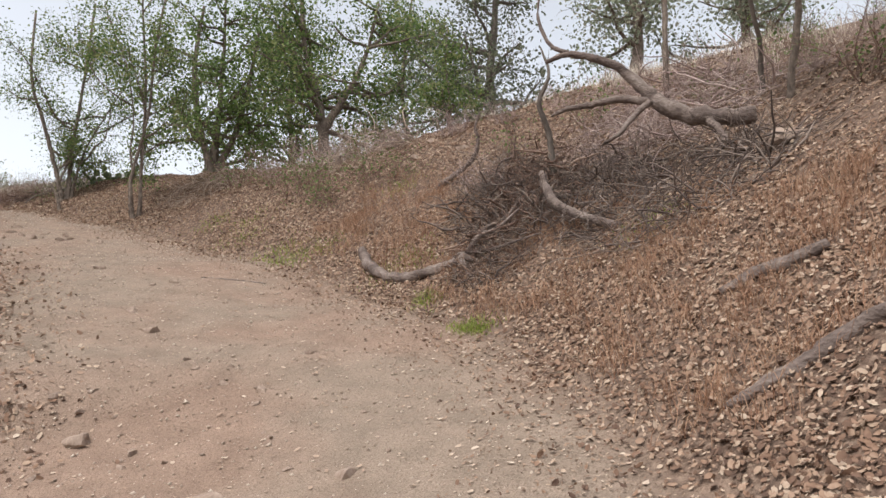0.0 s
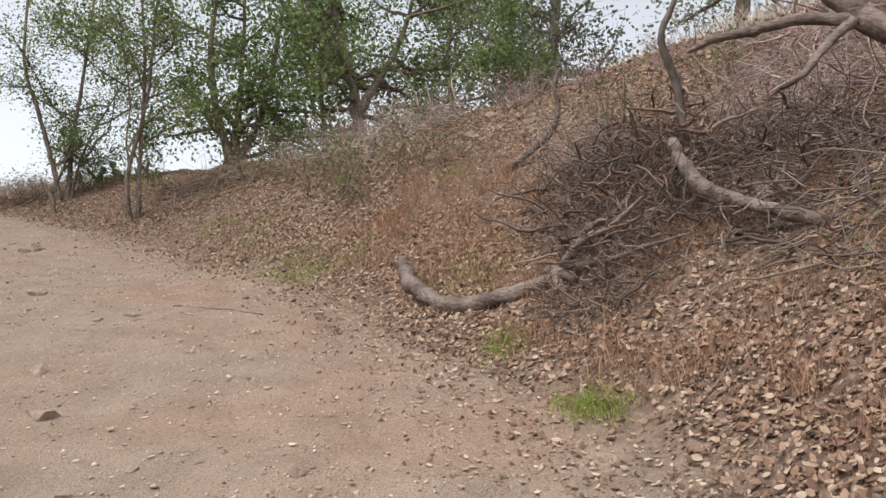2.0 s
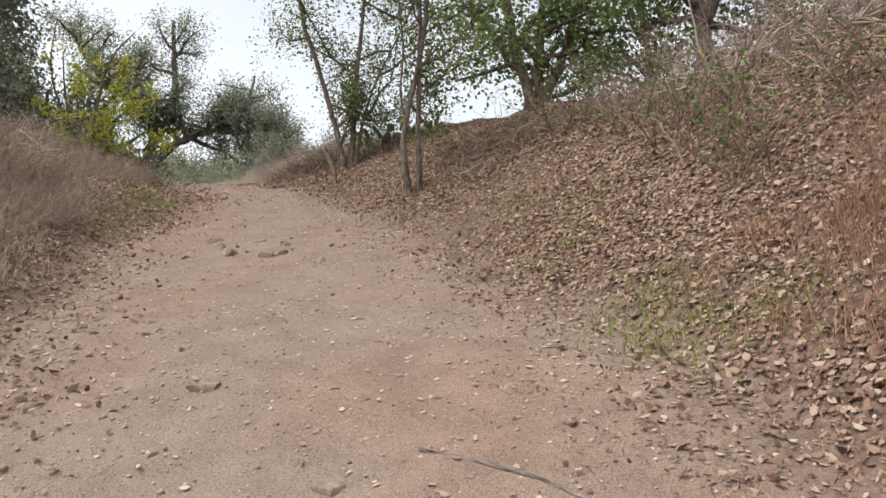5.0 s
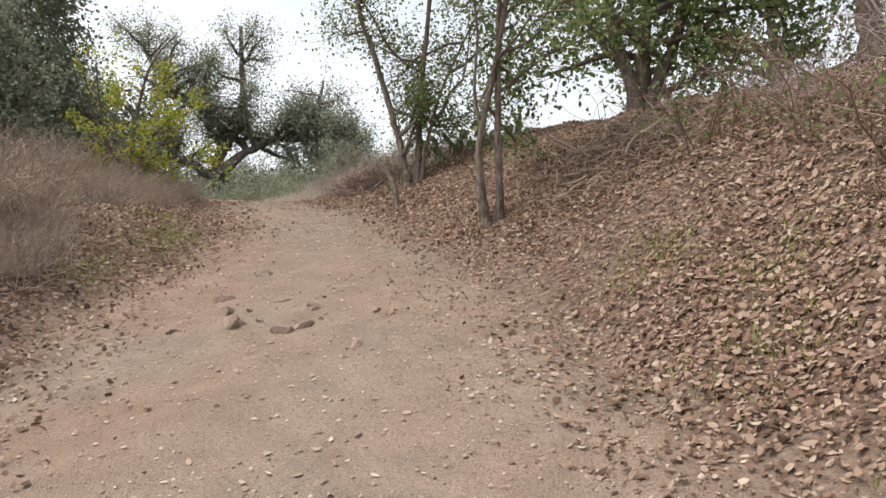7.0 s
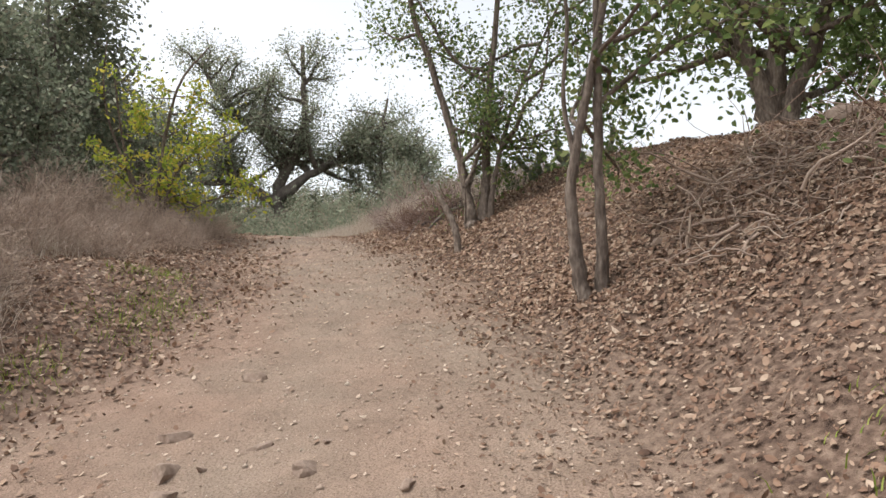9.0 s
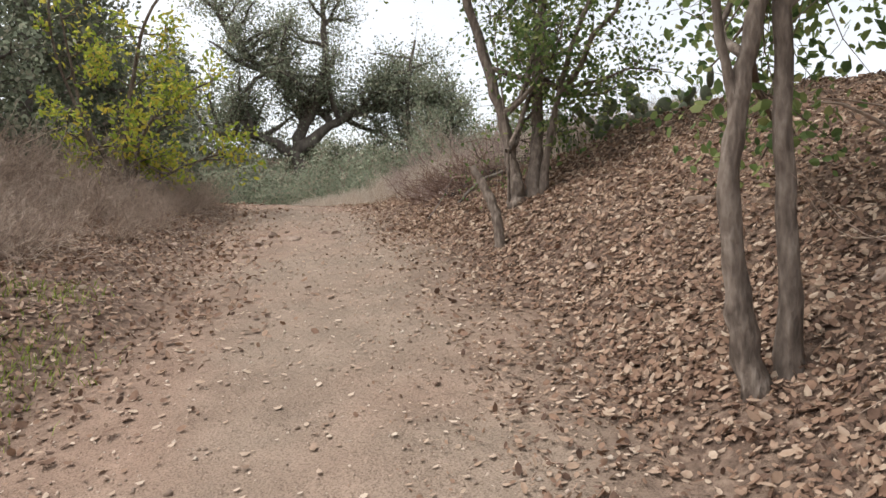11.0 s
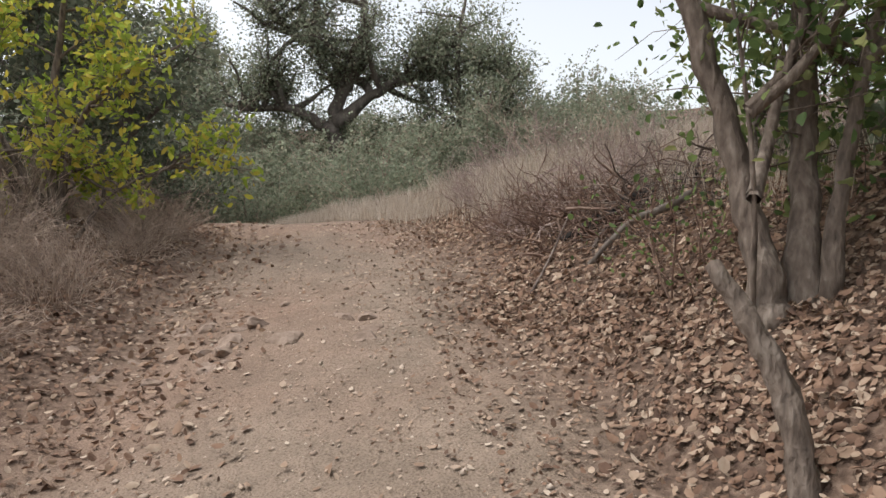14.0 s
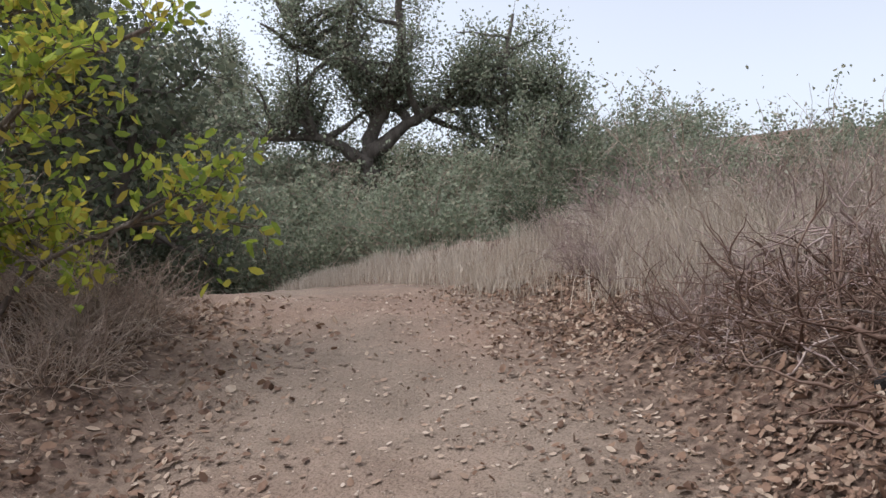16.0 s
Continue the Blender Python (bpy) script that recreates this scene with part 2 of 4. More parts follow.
# ---- builders ----
def mesh_of(name, verts, faces_flat, face_size, material, smooth=False):
    """A mesh from arrays; every face has face_size corners."""
    me = bpy.data.meshes.new(name)
    v = np.ascontiguousarray(verts, dtype=np.float32).reshape(-1, 3)
    f = np.ascontiguousarray(faces_flat, dtype=np.int32).ravel()
    me.vertices.add(len(v))
    me.vertices.foreach_set("co", v.ravel())
    me.loops.add(len(f))
    me.loops.foreach_set("vertex_index", f)
    k = len(f) // face_size
    me.polygons.add(k)
    me.polygons.foreach_set("loop_start", np.arange(k, dtype=np.int32) * face_size)
    if smooth:
        me.polygons.foreach_set("use_smooth", np.ones(k, dtype=bool))
    me.update(calc_edges=True)
    me.materials.append(material)
    return me


def part(name, me, parent, label=""):
    ob = new(name, me)
    ob.parent = parent
    return tagged(ob, label) if label else ob


def thing(name, base, label, category, group="", kind=""):
    ob = new(name)
    ob.location = base
    ob.empty_display_size = 0.1
    return tagged(ob, label, category, group, kind)


def gz(x, y):
    return float(ground(x, y)[0][0])


def unit(v):
    return v / np.maximum(np.linalg.norm(v, axis=-1, keepdims=True), 1e-9)


def tubes(P, R, sides):
    """Tubes along T lines of K points: vertices and quads."""
    T, K, _ = P.shape
    tan = unit(np.gradient(P, axis=1))
    ref = np.where(np.abs(tan[:, :1, 2:3]) > 0.9, np.array([1.0, 0.13, 0]), np.array([0.05, 0.1, 1.0]))
    a = unit(np.cross(tan, np.broadcast_to(ref, tan.shape)))
    b = np.cross(tan, a)
    ang = np.arange(sides) * 2 * np.pi / sides
    V = P[:, :, None] + R[:, :, None, None] * (a[:, :, None] * np.cos(ang)[:, None] + b[:, :, None] * np.sin(ang)[:, None])
    i = np.arange(T * K * sides).reshape(T, K, sides)
    j = np.roll(i, -1, axis=2)
    F = np.stack([i[:, :-1], j[:, :-1], j[:, 1:], i[:, 1:]], axis=-1)
    return V.reshape(-1, 3), F.reshape(-1, 4)


def limb_mesh(name, points, radii, material, sides=10, knots=0.08, seed=0, n=6):
    """One stout branch or trunk with closed ends and an uneven girth."""
    p = smooth_curve(np.hstack([np.array(points, float), np.array(radii, float)[:, None]]), n)
    r = np.random.RandomState(seed)
    p[1:-1, :3] += r.normal(0, 0.12, (len(p) - 2, 3)) * p[1:-1, 3:] * 0.9
    p[:, 3] *= 1 + r.uniform(-knots, knots, len(p))
    d0, d1 = unit(p[0, :3] - p[1, :3]), unit(p[-1, :3] - p[-2, :3])
    first, last = p[0].copy(), p[-1].copy()
    first[:3] += d0 * 0.01
    last[:3] += d1 * 0.01
    first[3], last[3] = 0.0004, 0.0004
    p = np.vstack([first, p, last])
    V, F = tubes(p[None, :, :3], p[None, :, 3], sides)
    V = V + r.normal(0, 1, V.shape) * (np.repeat(p[:, 3], sides) * 0.06)[:, None]
    return mesh_of(name, V, F, 4, material, True)


def leaf_arrays(P, N, size, r, slim=0.62, fold=0.25, curl=0.2):
    """Folded, curled leaves of six corners at P with upward sides N."""
    n = len(P)
    t = unit(np.cross(N, unit(r.normal(0, 1, (n, 3)))))
    b = np.cross(N, t)
    L = np.asarray(size)[:, None]
    w = L * slim * r.uniform(0.75, 1.2, (n, 1))
    f = w * fold * r.normal(1, 0.6, (n, 1))
    c = L * curl * r.normal(0.8, 0.9, (n, 1))
    v = np.stack([P - t * L * 0.5 + N * c * 0.5, P - t * L * 0.2 + b * w * 0.5 + N * f, P + t * L * 0.22 + b * w * 0.47 + N * (f + c * 0.2),
                  P + t * L * 0.5 + N * c, P + t * L * 0.22 - b * w * 0.47 + N * (f + c * 0.2), P - t * L * 0.2 - b * w * 0.5 + N * f], axis=1)
    i = np.arange(n)[:, None] * 6
    F = np.concatenate([i + [0, 1, 2, 3], i + [0, 3, 4, 5]], axis=1)
    return v.reshape(-1, 3), F.reshape(-1, 4)


def leaves_mesh(name, P, size, material, r, up=0.6, slim=0.62):
    N = unit(r.normal(0, 1, (len(P), 3)) + [0, 0, up])
    V, F = leaf_arrays(P, N, size, r, slim)
    return mesh_of(name, V, F, 4, material)


def bent(start, way, length, r, k=6, sag=0.0, wander=0.25):
    """T wandering lines of k points."""
    T = len(start)
    P = np.empty((T, k, 3))
    P[:, 0] = start
    d = unit(way)
    step = (np.asarray(length) / (k - 1))[:, None]
    for i in range(1, k):
        d = unit(d + r.normal(0, wander, (T, 3)) + [0, 0, sag])
        P[:, i] = P[:, i - 1] + d * step
    return P


def offshoots(P, r, n, length, spread=0.9, lo=0.3, k=5, sag=0.0, wander=0.25):
    """n branches that leave the given lines at random places."""
    T, K, _ = P.shape
    which = r.randint(0, T, n)
    u = r.uniform(lo, 0.98, n) * (K - 1)
    i = np.minimum(u.astype(int), K - 2)
    f = (u - i)[:, None]
    start = P[which, i] * (1 - f) + P[which, i + 1] * f
    way = unit(P[which, i + 1] - P[which, i]) + r.normal(0, spread, (n, 3)) + [0, 0, 0.15]
    return bent(start, way, length * r.uniform(0.5, 1.2, n), r, k, sag, wander)


def clear_of_trail(P, base, head=2.3):
    """Keeps what hangs clear of a walker on the trail."""
    x, y = P[:, 0] + base[0], P[:, 1] + base[1]
    h, _ = ground(x, y, False)
    _, d, _ = trail_place(x, y)
    return (P[:, 2] + base[2] > h + head) | (d > 0.35) | (d < -3.0)


def tree(name, label, base, stems, leaf, bark, seed, limbs=14, limb_len=1.6, twigs=160, twig_len=0.8, count=9000, size=0.06, spread=0.16, lo=0.35, rise=0.35, group="", slim=0.62, clear=True):
    """stems: (points, radius, tip radius) from the base. Limbs, twigs and leaves grow on them."""
    r = np.random.RandomState(seed)
    root = thing(name, base, label, "tree", group)
    lines = []
    for j, (pts, r0, r1) in enumerate(stems):
        pts = np.array(pts, float)
        rad = np.linspace(r0, r1, len(pts))
        rad[0] *= 1.25
        part("trunk", limb_mesh("trunk", pts, rad, bark, 10, 0.06, seed + j), root)
        dense = smooth_curve(pts, 8)
        lines.append(dense[np.linspace(0, len(dense) - 1, 12).astype(int)])
    S = np.array(lines)
    which = r.randint(0, len(S), limbs)
    u = r.uniform(lo, 0.97, limbs) * 11
    i = np.minimum(u.astype(int), 10)
    f = (u - i)[:, None]
    start = S[which, i] * (1 - f) + S[which, i + 1] * f
    a = r.uniform(0, 6.283, limbs)
    way = np.stack([np.cos(a), np.sin(a), rise + 0.3 * r.normal(0, 1, limbs)], axis=1)
    L = bent(start, way, limb_len * r.uniform(0.6, 1.25, limbs) * (1.15 - 0.5 * u / 11), r, 7, 0.06, 0.22)
    rl = np.interp(u, [0, 11], [stems[0][1] * 0.5, stems[0][2] * 0.9])
    if clear:
        ok = clear_of_trail(L.reshape(-1, 3), base, 2.4).reshape(limbs, -1).all(1)
        L, rl = L[ok], rl[ok]
    V1, F1 = tubes(L, rl[:, None] * np.linspace(1, 0.25, 7), 6)
    W = offshoots(np.concatenate([L, L, S[:, 5:]]), r, twigs, twig_len, 0.8, 0.2, 5, -0.02)
    if clear:
        W = W[clear_of_trail(W.reshape(-1, 3), base, 2.3).reshape(twigs, -1).all(1)]
        twigs = len(W)
    V2, F2 = tubes(W, np.linspace(0.35, 0.12, 5)[None] * np.full((twigs, 1), max(0.012, rl.mean() * 0.35)), 4)
    tagged(part("branchwork", mesh_of("branchwork", np.vstack([V1, V2]), np.vstack([F1, F2 + len(V1)]), 4, bark, True), root), kind="stuff")
    q = r.randint(0, twigs, count)
    uu = r.uniform(0.15, 1.0, count) * 4
    ii = np.minimum(uu.astype(int), 3)
    ff = (uu - ii)[:, None]
    P = W[q, ii] * (1 - ff) + W[q, ii + 1] * ff + r.normal(0, spread, (count, 3))
    if clear:
        P = P[clear_of_trail(P, base)]
    part("crown", leaves_mesh("crown", P, size * r.uniform(0.6, 1.3, len(P)), leaf, r, 0.5, slim), root)
    return root


def shrub(name, label, seed, height, radius, stalks, shoots, material, leaf=None, leaves=0, leaf_size=0.03, thick=0.006, lean=0.5, group="", category="shrub"):
    """Many fine crossing stalks from one root patch; leaves where it has some."""
    r = np.random.RandomState(seed)
    root = thing(name, (0, 0, 0), label, category, group)
    a, q = r.uniform(0, 6.283, stalks), radius * 0.6 * np.sqrt(r.uniform(0, 1, stalks))
    start = np.stack([np.cos(a) * q, np.sin(a) * q, np.full(stalks, -0.05)], axis=1)
    out = np.stack([np.cos(a), np.sin(a), np.zeros(stalks)], axis=1) * r.uniform(0, lean * 1.6, (stalks, 1))
    S = bent(start, out + [0, 0, 1] + r.normal(0, 0.2, (stalks, 3)), height * r.uniform(0.55, 1.2, stalks), r, 7, -0.05, 0.2)
    W = offshoots(S, r, shoots, height * 0.42, 0.8, 0.12, 5, -0.03, 0.3)
    V1, F1 = tubes(S, thick * np.linspace(1, 0.4, 7)[None] * r.uniform(0.7, 1.4, (stalks, 1)), 4)
    V2, F2 = tubes(W, thick * np.linspace(0.6, 0.25, 5)[None] * r.uniform(0.7, 1.3, (shoots, 1)), 3)
    tagged(part("stem_tangle", mesh_of("stem_tangle", np.vstack([V1, V2]), np.vstack([F1, F2 + len(V1)]), 4, material), root), kind="stuff")
    if leaves:
        which = r.randint(0, shoots, leaves)
        P = W[which, r.randint(1, 5, leaves)] + r.normal(0, 0.05 + 0.02 * height, (leaves, 3))
        part("foliage", leaves_mesh("foliage", P, leaf_size * r.uniform(0.6, 1.3, leaves), leaf, r), root)
    return root


def set_on_ground(ob, x, y, turn=0.0, scale=1.0, sink=0.03, tall=1.0):
    ob.location = (x, y, gz(x, y) - sink)
    ob.rotation_euler = (0, 0, turn)
    ob.scale = (scale, scale, scale * tall)
    return ob


def planted(ob, x, y, turn=0.0, scale=1.0, tall=1.0, sink=0.03):
    """A copy of a thing, standing on the ground."""
    c = copy_thing(ob, pose(0, 0, 0))
    return set_on_ground(c, x, y, turn, scale, sink, tall)


def grass_mesh(name, XY, r, material, height, width=0.004, lean=0.5):
    n = len(XY)
    z, _ = ground(XY[:, 0], XY[:, 1])
    base = np.column_stack([XY, z - 0.01])
    h = height * r.uniform(0.45, 1.25, (n, 1))
    d = r.normal(0, lean, (n, 2))
    side = unit(r.normal(0, 1, (n, 2))) * width
    s3 = np.column_stack([side, np.zeros(n)])
    d3 = np.column_stack([d, np.zeros(n)])
    m = base + d3 * h * 0.35 + [0, 0, 0.6] * h
    t = base + d3 * h + [0, 0, 0.95] * h
    V = np.stack([base - s3, base + s3, m + s3 * 0.7, m - s3 * 0.7, t + s3 * 0.15, t - s3 * 0.15], axis=1)
    i = np.arange(n)[:, None] * 6
    F = np.concatenate([i + [0, 1, 2, 3], i + [3, 2, 4, 5]], axis=1)
    return mesh_of(name, V.reshape(-1, 3), F.reshape(-1, 4), 4, material)


def on_trail(s, d):
    """World x, y from arc length past the start and distance uphill of the trail's edge."""
    k = np.clip(np.searchsorted(ARC, np.asarray(s) + START) - 1, 0, len(CURVE) - 2)
    u = (np.asarray(s) + START - ARC[k]) / (ARC[k + 1] - ARC[k])
    step = CURVE[k + 1, :2] - CURVE[k, :2]
    w = unit(step)
    return CURVE[k, :2] + step * u[:, None] + np.column_stack([w[:, 1], -w[:, 0]]) * np.asarray(d)[:, None]


def rock_mesh(name, seed, flat=0.6):
    r = np.random.RandomState(seed)
    bm = bmesh.new()
    bmesh.ops.create_icosphere(bm, subdivisions=3, radius=0.5)
    cuts = [(unit(r.normal(0, 1, 3)), r.uniform(0.2, 0.38)) for _ in range(12)]
    for v in bm.verts:
        p = np.array(v.co)
        for nrm, dist in cuts:
            over = p @ nrm - dist
            if over > 0:
                p = p - nrm * over
        p = p * (1 + 0.12 * noise.noise(Vector(p * 4 + seed)) + 0.03 * noise.noise(Vector(p * 14)))
        v.co = (p[0] * 1.25, p[1], p[2] * flat)
    me = bpy.data.meshes.new(name)
    bm.to_mesh(me)
    bm.free()
    me.materials.append(M_ROCK)
    return me


# ---- ground ----
def axis(lo, hi, fine, reach):
    core = np.arange(lo, hi, fine)
    out, step = [], fine
    while sum(out) < reach:
        step *= 1.16
        out.append(step)
    k = np.cumsum(out)
    return np.concatenate([lo - k[::-1], core, core[-1] + k])


GX, GY = axis(-18.0, 7.0, 0.075, 900), axis(-1.0, 24.0, 0.075, 900)
gx, gy = np.meshgrid(GX, GY)
gh, gbare = ground(gx.ravel(), gy.ravel())
gi = np.arange(len(GX) * len(GY)).reshape(len(GY), len(GX))
gf = np.stack([gi[:-1, :-1], gi[:-1, 1:], gi[1:, 1:], gi[1:, :-1]], axis=-1)
earth = mesh_of("ground", np.column_stack([gx.ravel(), gy.ravel(), gh]), gf, 4, ground_material(), True)
attr = earth.attributes.new("bare", 'FLOAT', 'POINT')
attr.data.foreach_set("value", gbare.astype(np.float32))
tagged(new("ground", earth), "bare tan dirt trail between leaf-strewn brown slopes", "ground", kind="structure")

# ---- trees beside the trail ----
def at_ground(x, y, sink=0.05):
    return (x, y, gz(x, y) - sink)


tree("slender_tree", "slender twin-trunk broadleaf tree on the leafy bank", at_ground(-6.44, 15.23),
     [([(0, 0, 0), (-0.07, -0.03, 0.5), (-0.08, -0.05, 0.9), (-0.03, 0.0, 1.3), (0.04, 0.04, 1.7), (0.14, 0.12, 2.5), (0.2, 0.15, 4.2), (0.5, 0.2, 6.0)], 0.047, 0.02),
      ([(0.09, 0.09, 0.0), (0.08, 0.08, 0.6), (0.07, 0.08, 1.3), (0.06, 0.09, 1.9), (0.0, 0.2, 3.0), (-0.2, 0.3, 4.6), (-0.4, 0.4, 6.2)], 0.043, 0.018),
      ([(-0.06, -0.04, 1.05), (-0.12, -0.09, 1.5), (-0.10, -0.08, 2.2), (-0.3, -0.1, 3.3), (-0.7, -0.3, 4.4)], 0.018, 0.01)],
     M_LEAF, M_BARK, 11, limbs=26, limb_len=1.9, twigs=460, twig_len=0.8, count=11000, size=0.055, lo=0.38, spread=0.14)
tree("leaning_tree", "broadleaf tree with leaning furrowed trunks on the bank", at_ground(-9.36, 17.9),
     [([(0, 0, 0), (-0.08, 0.05, 0.3), (-0.18, 0.1, 0.65), (-0.34, 0.05, 1.2), (-0.6, -0.05, 2.1), (-0.9, -0.2, 3.2), (-1.0, -0.1, 5.0)], 0.072, 0.026),
      ([(0.06, 0.12, 0), (0.04, 0.2, 0.4), (0.0, 0.3, 0.85), (0.0, 0.32, 1.6), (0.05, 0.4, 2.5), (0.1, 0.5, 3.8), (0.1, 0.7, 5.6)], 0.07, 0.026),
      ([(0.15, 0.15, 0.1), (0.2, 0.25, 0.8), (0.35, 0.4, 1.6), (0.65, 0.65, 2.5), (1.05, 0.95, 3.6)], 0.035, 0.012),
      ([(-0.06, -0.06, 0.0), (-0.04, -0.1, 0.45), (-0.06, -0.14, 0.9), (-0.14, -0.2, 1.5)], 0.012, 0.006)],
     M_LEAF, M_BARK, 12, limbs=32, limb_len=1.8, twigs=560, twig_len=0.8, count=13000, size=0.052, lo=0.34, spread=0.14)
tree("stocky_tree", "stocky pale-leaved tree with several trunks behind the bank", at_ground(-6.3, 19.6),
     [([(0, 0, 0), (-0.05, 0, 0.5), (-0.35, -0.1, 1.6), (-0.5, -0.2, 3.2), (-0.4, 0, 5.0)], 0.15, 0.04),
      ([(0.2, 0.1, 0), (0.25, 0.1, 0.5), (0.55, 0.35, 1.4), (0.8, 0.6, 3.0), (1.0, 0.7, 4.6)], 0.12, 0.04),
      ([(0.05, 0.1, 0.3), (0.1, 0.15, 1.5), (0.15, 0.2, 3.0), (0.1, 0.3, 5.6)], 0.11, 0.03)],
     M_PALELEAF, M_BARK, 13, limbs=30, limb_len=1.9, twigs=460, twig_len=0.9, count=9500, size=0.09, lo=0.22, spread=0.2)
tree("tall_tree", "tall broadleaf tree behind the hill crest", at_ground(-3.1, 19.2),
     [([(0, 0, 0), (-0.1, 0, 1.2), (-0.3, 0.1, 2.4), (-0.7, 0.1, 4.0), (-0.9, 0.2, 6.5)], 0.17, 0.04),
      ([(-0.15, 0, 1.3), (0.35, 0.1, 2.2), (0.9, 0.3, 3.4), (1.3, 0.4, 5.2)], 0.12, 0.03)],
     M_LEAF, M_BARK, 14, limbs=34, limb_len=2.4, twigs=560, twig_len=1.0, count=11000, size=0.09, lo=0.25, spread=0.2)
tree("crest_tree", "dark-leaved tree at the top of the hill", at_ground(1.2, 17.8),
     [([(0, 0, 0), (0.05, 0, 1.0), (0.0, 0.1, 2.4), (0.15, 0, 4.5), (0.1, 0.2, 6.4)], 0.16, 0.04)],
     M_DARKLEAF, M_OAKBARK, 15, limbs=34, limb_len=2.2, twigs=560, twig_len=1.0, count=11000, size=0.085, lo=0.12, spread=0.2)
tree("sapling", "young green-leaved tree on the hill crest", at_ground(0.1, 14.6),
     [([(0, 0, 0), (0.03, 0, 0.7), (-0.05, 0.05, 1.5), (0.0, 0.1, 2.4)], 0.035, 0.01)],
     M_LEAF, M_BARK, 16, limbs=14, limb_len=0.7, twigs=110, twig_len=0.4, count=3000, size=0.06, lo=0.2, spread=0.12)
for k, (x, y, h) in enumerate([(4.2, 15.5, 6.5), (-1.2, 22.5, 6.5), (7.0, 16.5, 6.0), (-5.0, 23.5, 6.0)]):
    tree("hilltop_tree", "broadleaf tree with thin crown on the hilltop", at_ground(x, y),
         [([(0, 0, 0), (0.1, 0, h * 0.25), (-0.1, 0.1, h * 0.55), (0.2, 0, h)], 0.13, 0.03)],
         M_LEAF if k % 2 else M_HAZEDOAKLEAF, M_BARK, 20 + k, limbs=26, limb_len=2.1, twigs=340, twig_len=1.0, count=8500, size=0.085, lo=0.2, spread=0.22, group="trees on the hilltop")
tree("bank_tree", "grey-trunked tree leaning over the slope", at_ground(4.6, 6.6),
     [([(0, 0, 0), (-0.1, 0.1, 0.6), (-0.35, 0.2, 1.3), (-0.9, 0.5, 2.4), (-1.5, 1.2, 3.8)], 0.15, 0.05)],
     M_LEAF, M_BARK, 31, limbs=12, limb_len=1.6, twigs=90, twig_len=0.7, count=2200, size=0.07, lo=0.6, spread=0.18)

# ---- thicket downhill of the trail and over the crest ----
tree("spreading_oak", "old spreading oak with thick twisting limbs", at_ground(-31.0, 32.6),
     [([(0, 0, 0), (0.1, 0, 1.5), (-0.1, 0, 2.6), (0.5, 0.4, 4.2), (0.9, 0.7, 5.2), (0.7, 0.7, 7.5), (0.8, 0.5, 9.5)], 0.38, 0.08),
      ([(0.0, 0, 2.3), (0.9, 0.7, 3.2), (1.9, 1.7, 4.0), (3.2, 2.9, 4.1), (4.4, 4.0, 4.4)], 0.26, 0.07),
      ([(0.45, 0.35, 4.0), (-0.3, -0.2, 5.0), (-1.2, -1.0, 5.7), (-2.0, -2.0, 6.9), (-2.6, -2.6, 8.5)], 0.2, 0.06),
      ([(0.0, 0, 2.0), (-1.2, -1.3, 2.9), (-2.6, -2.4, 2.9), (-4.0, -3.6, 3.6)], 0.2, 0.06)],
     M_HAZEDOAKLEAF, M_OAKBARK, 41, limbs=84, limb_len=2.6, twigs=1200, twig_len=1.1, count=33000, size=0.105, lo=0.3, spread=0.26, rise=0.5, clear=False)
OAKS = [(-38, 27, 7.0), (-27.0, 35.2, 5.6), (-24.3, 20.2, 7.4), (-43, 33, 8.0), (-21.6, 18.2, 7.6), (-27.6, 22.2, 7.8), (-33.5, 24.5, 8.0), (-18.2, 14.6, 5.5), (-16.0, 10.8, 5.5), (-18.6, 15.0, 5.4), (-25, 13, 7.5), (-21, 7, 7.0)]
oak_kinds = []
for k in range(2):
    oak_kinds.append(tree("live_oak", "dense grey-green live oak in the thicket", at_ground(*OAKS[k][:2]),
                          [([(0, 0, 0), (0.2, 0, 1.2), (-0.2, 0.2, 2.6), (0.1, -0.2, 4.4), (0.2, 0.1, 6.4)], 0.2, 0.05),
                           ([(0.1, 0, 0.2), (0.9, 0.5, 1.5), (1.4, 0.9, 3.0), (1.7, 0.9, 4.6)], 0.15, 0.04)],
                          M_HAZEDOAKLEAF if k else M_DARKLEAF, M_OAKBARK, 50 + k, limbs=46, limb_len=2.3, twigs=700, twig_len=1.0, count=17000, size=0.11, lo=0.05, spread=0.2, group="live oaks", clear=False))
for k, (x, y, h) in enumerate(OAKS[2:]):
    planted(oak_kinds[k % 2], x, y, k * 1.9, h / 7.0)
under = [shrub("green_shrub", "leafy grey-green shrub in the gully thicket", 60 + k, 2.5, 1.5, 60, 520, M_TWIG, (M_HAZEDOAKLEAF, M_DARKLEAF, M_HAZEDOAKLEAF)[k], 15000, 0.095, 0.014, 0.6, "gully shrubs") for k in range(3)]
SHRUBS = [(-20.5, 25.6), (-22.5, 28.5), (-25, 31.5), (-27.5, 28), (-21.5, 31.5), (-24.5, 35), (-19.5, 34), (-29, 34.5), (-18.2, 29.6), (-30, 29), (-27, 25), (-23.0, 24.5), (-21.5, 17.0), (-18.8, 16.6), (-34, 30.5), (-22, 37),
          (-17.5, 37), (-15.5, 33.5), (-13.5, 30.5), (-11.5, 28.5), (-24, 40), (-18.0, 13.2), (-16.0, 10.6), (-14.5, 8.0), (-13.2, 5.6), (-28, 39), (-33.5, 36)]
rs = np.random.RandomState(5)
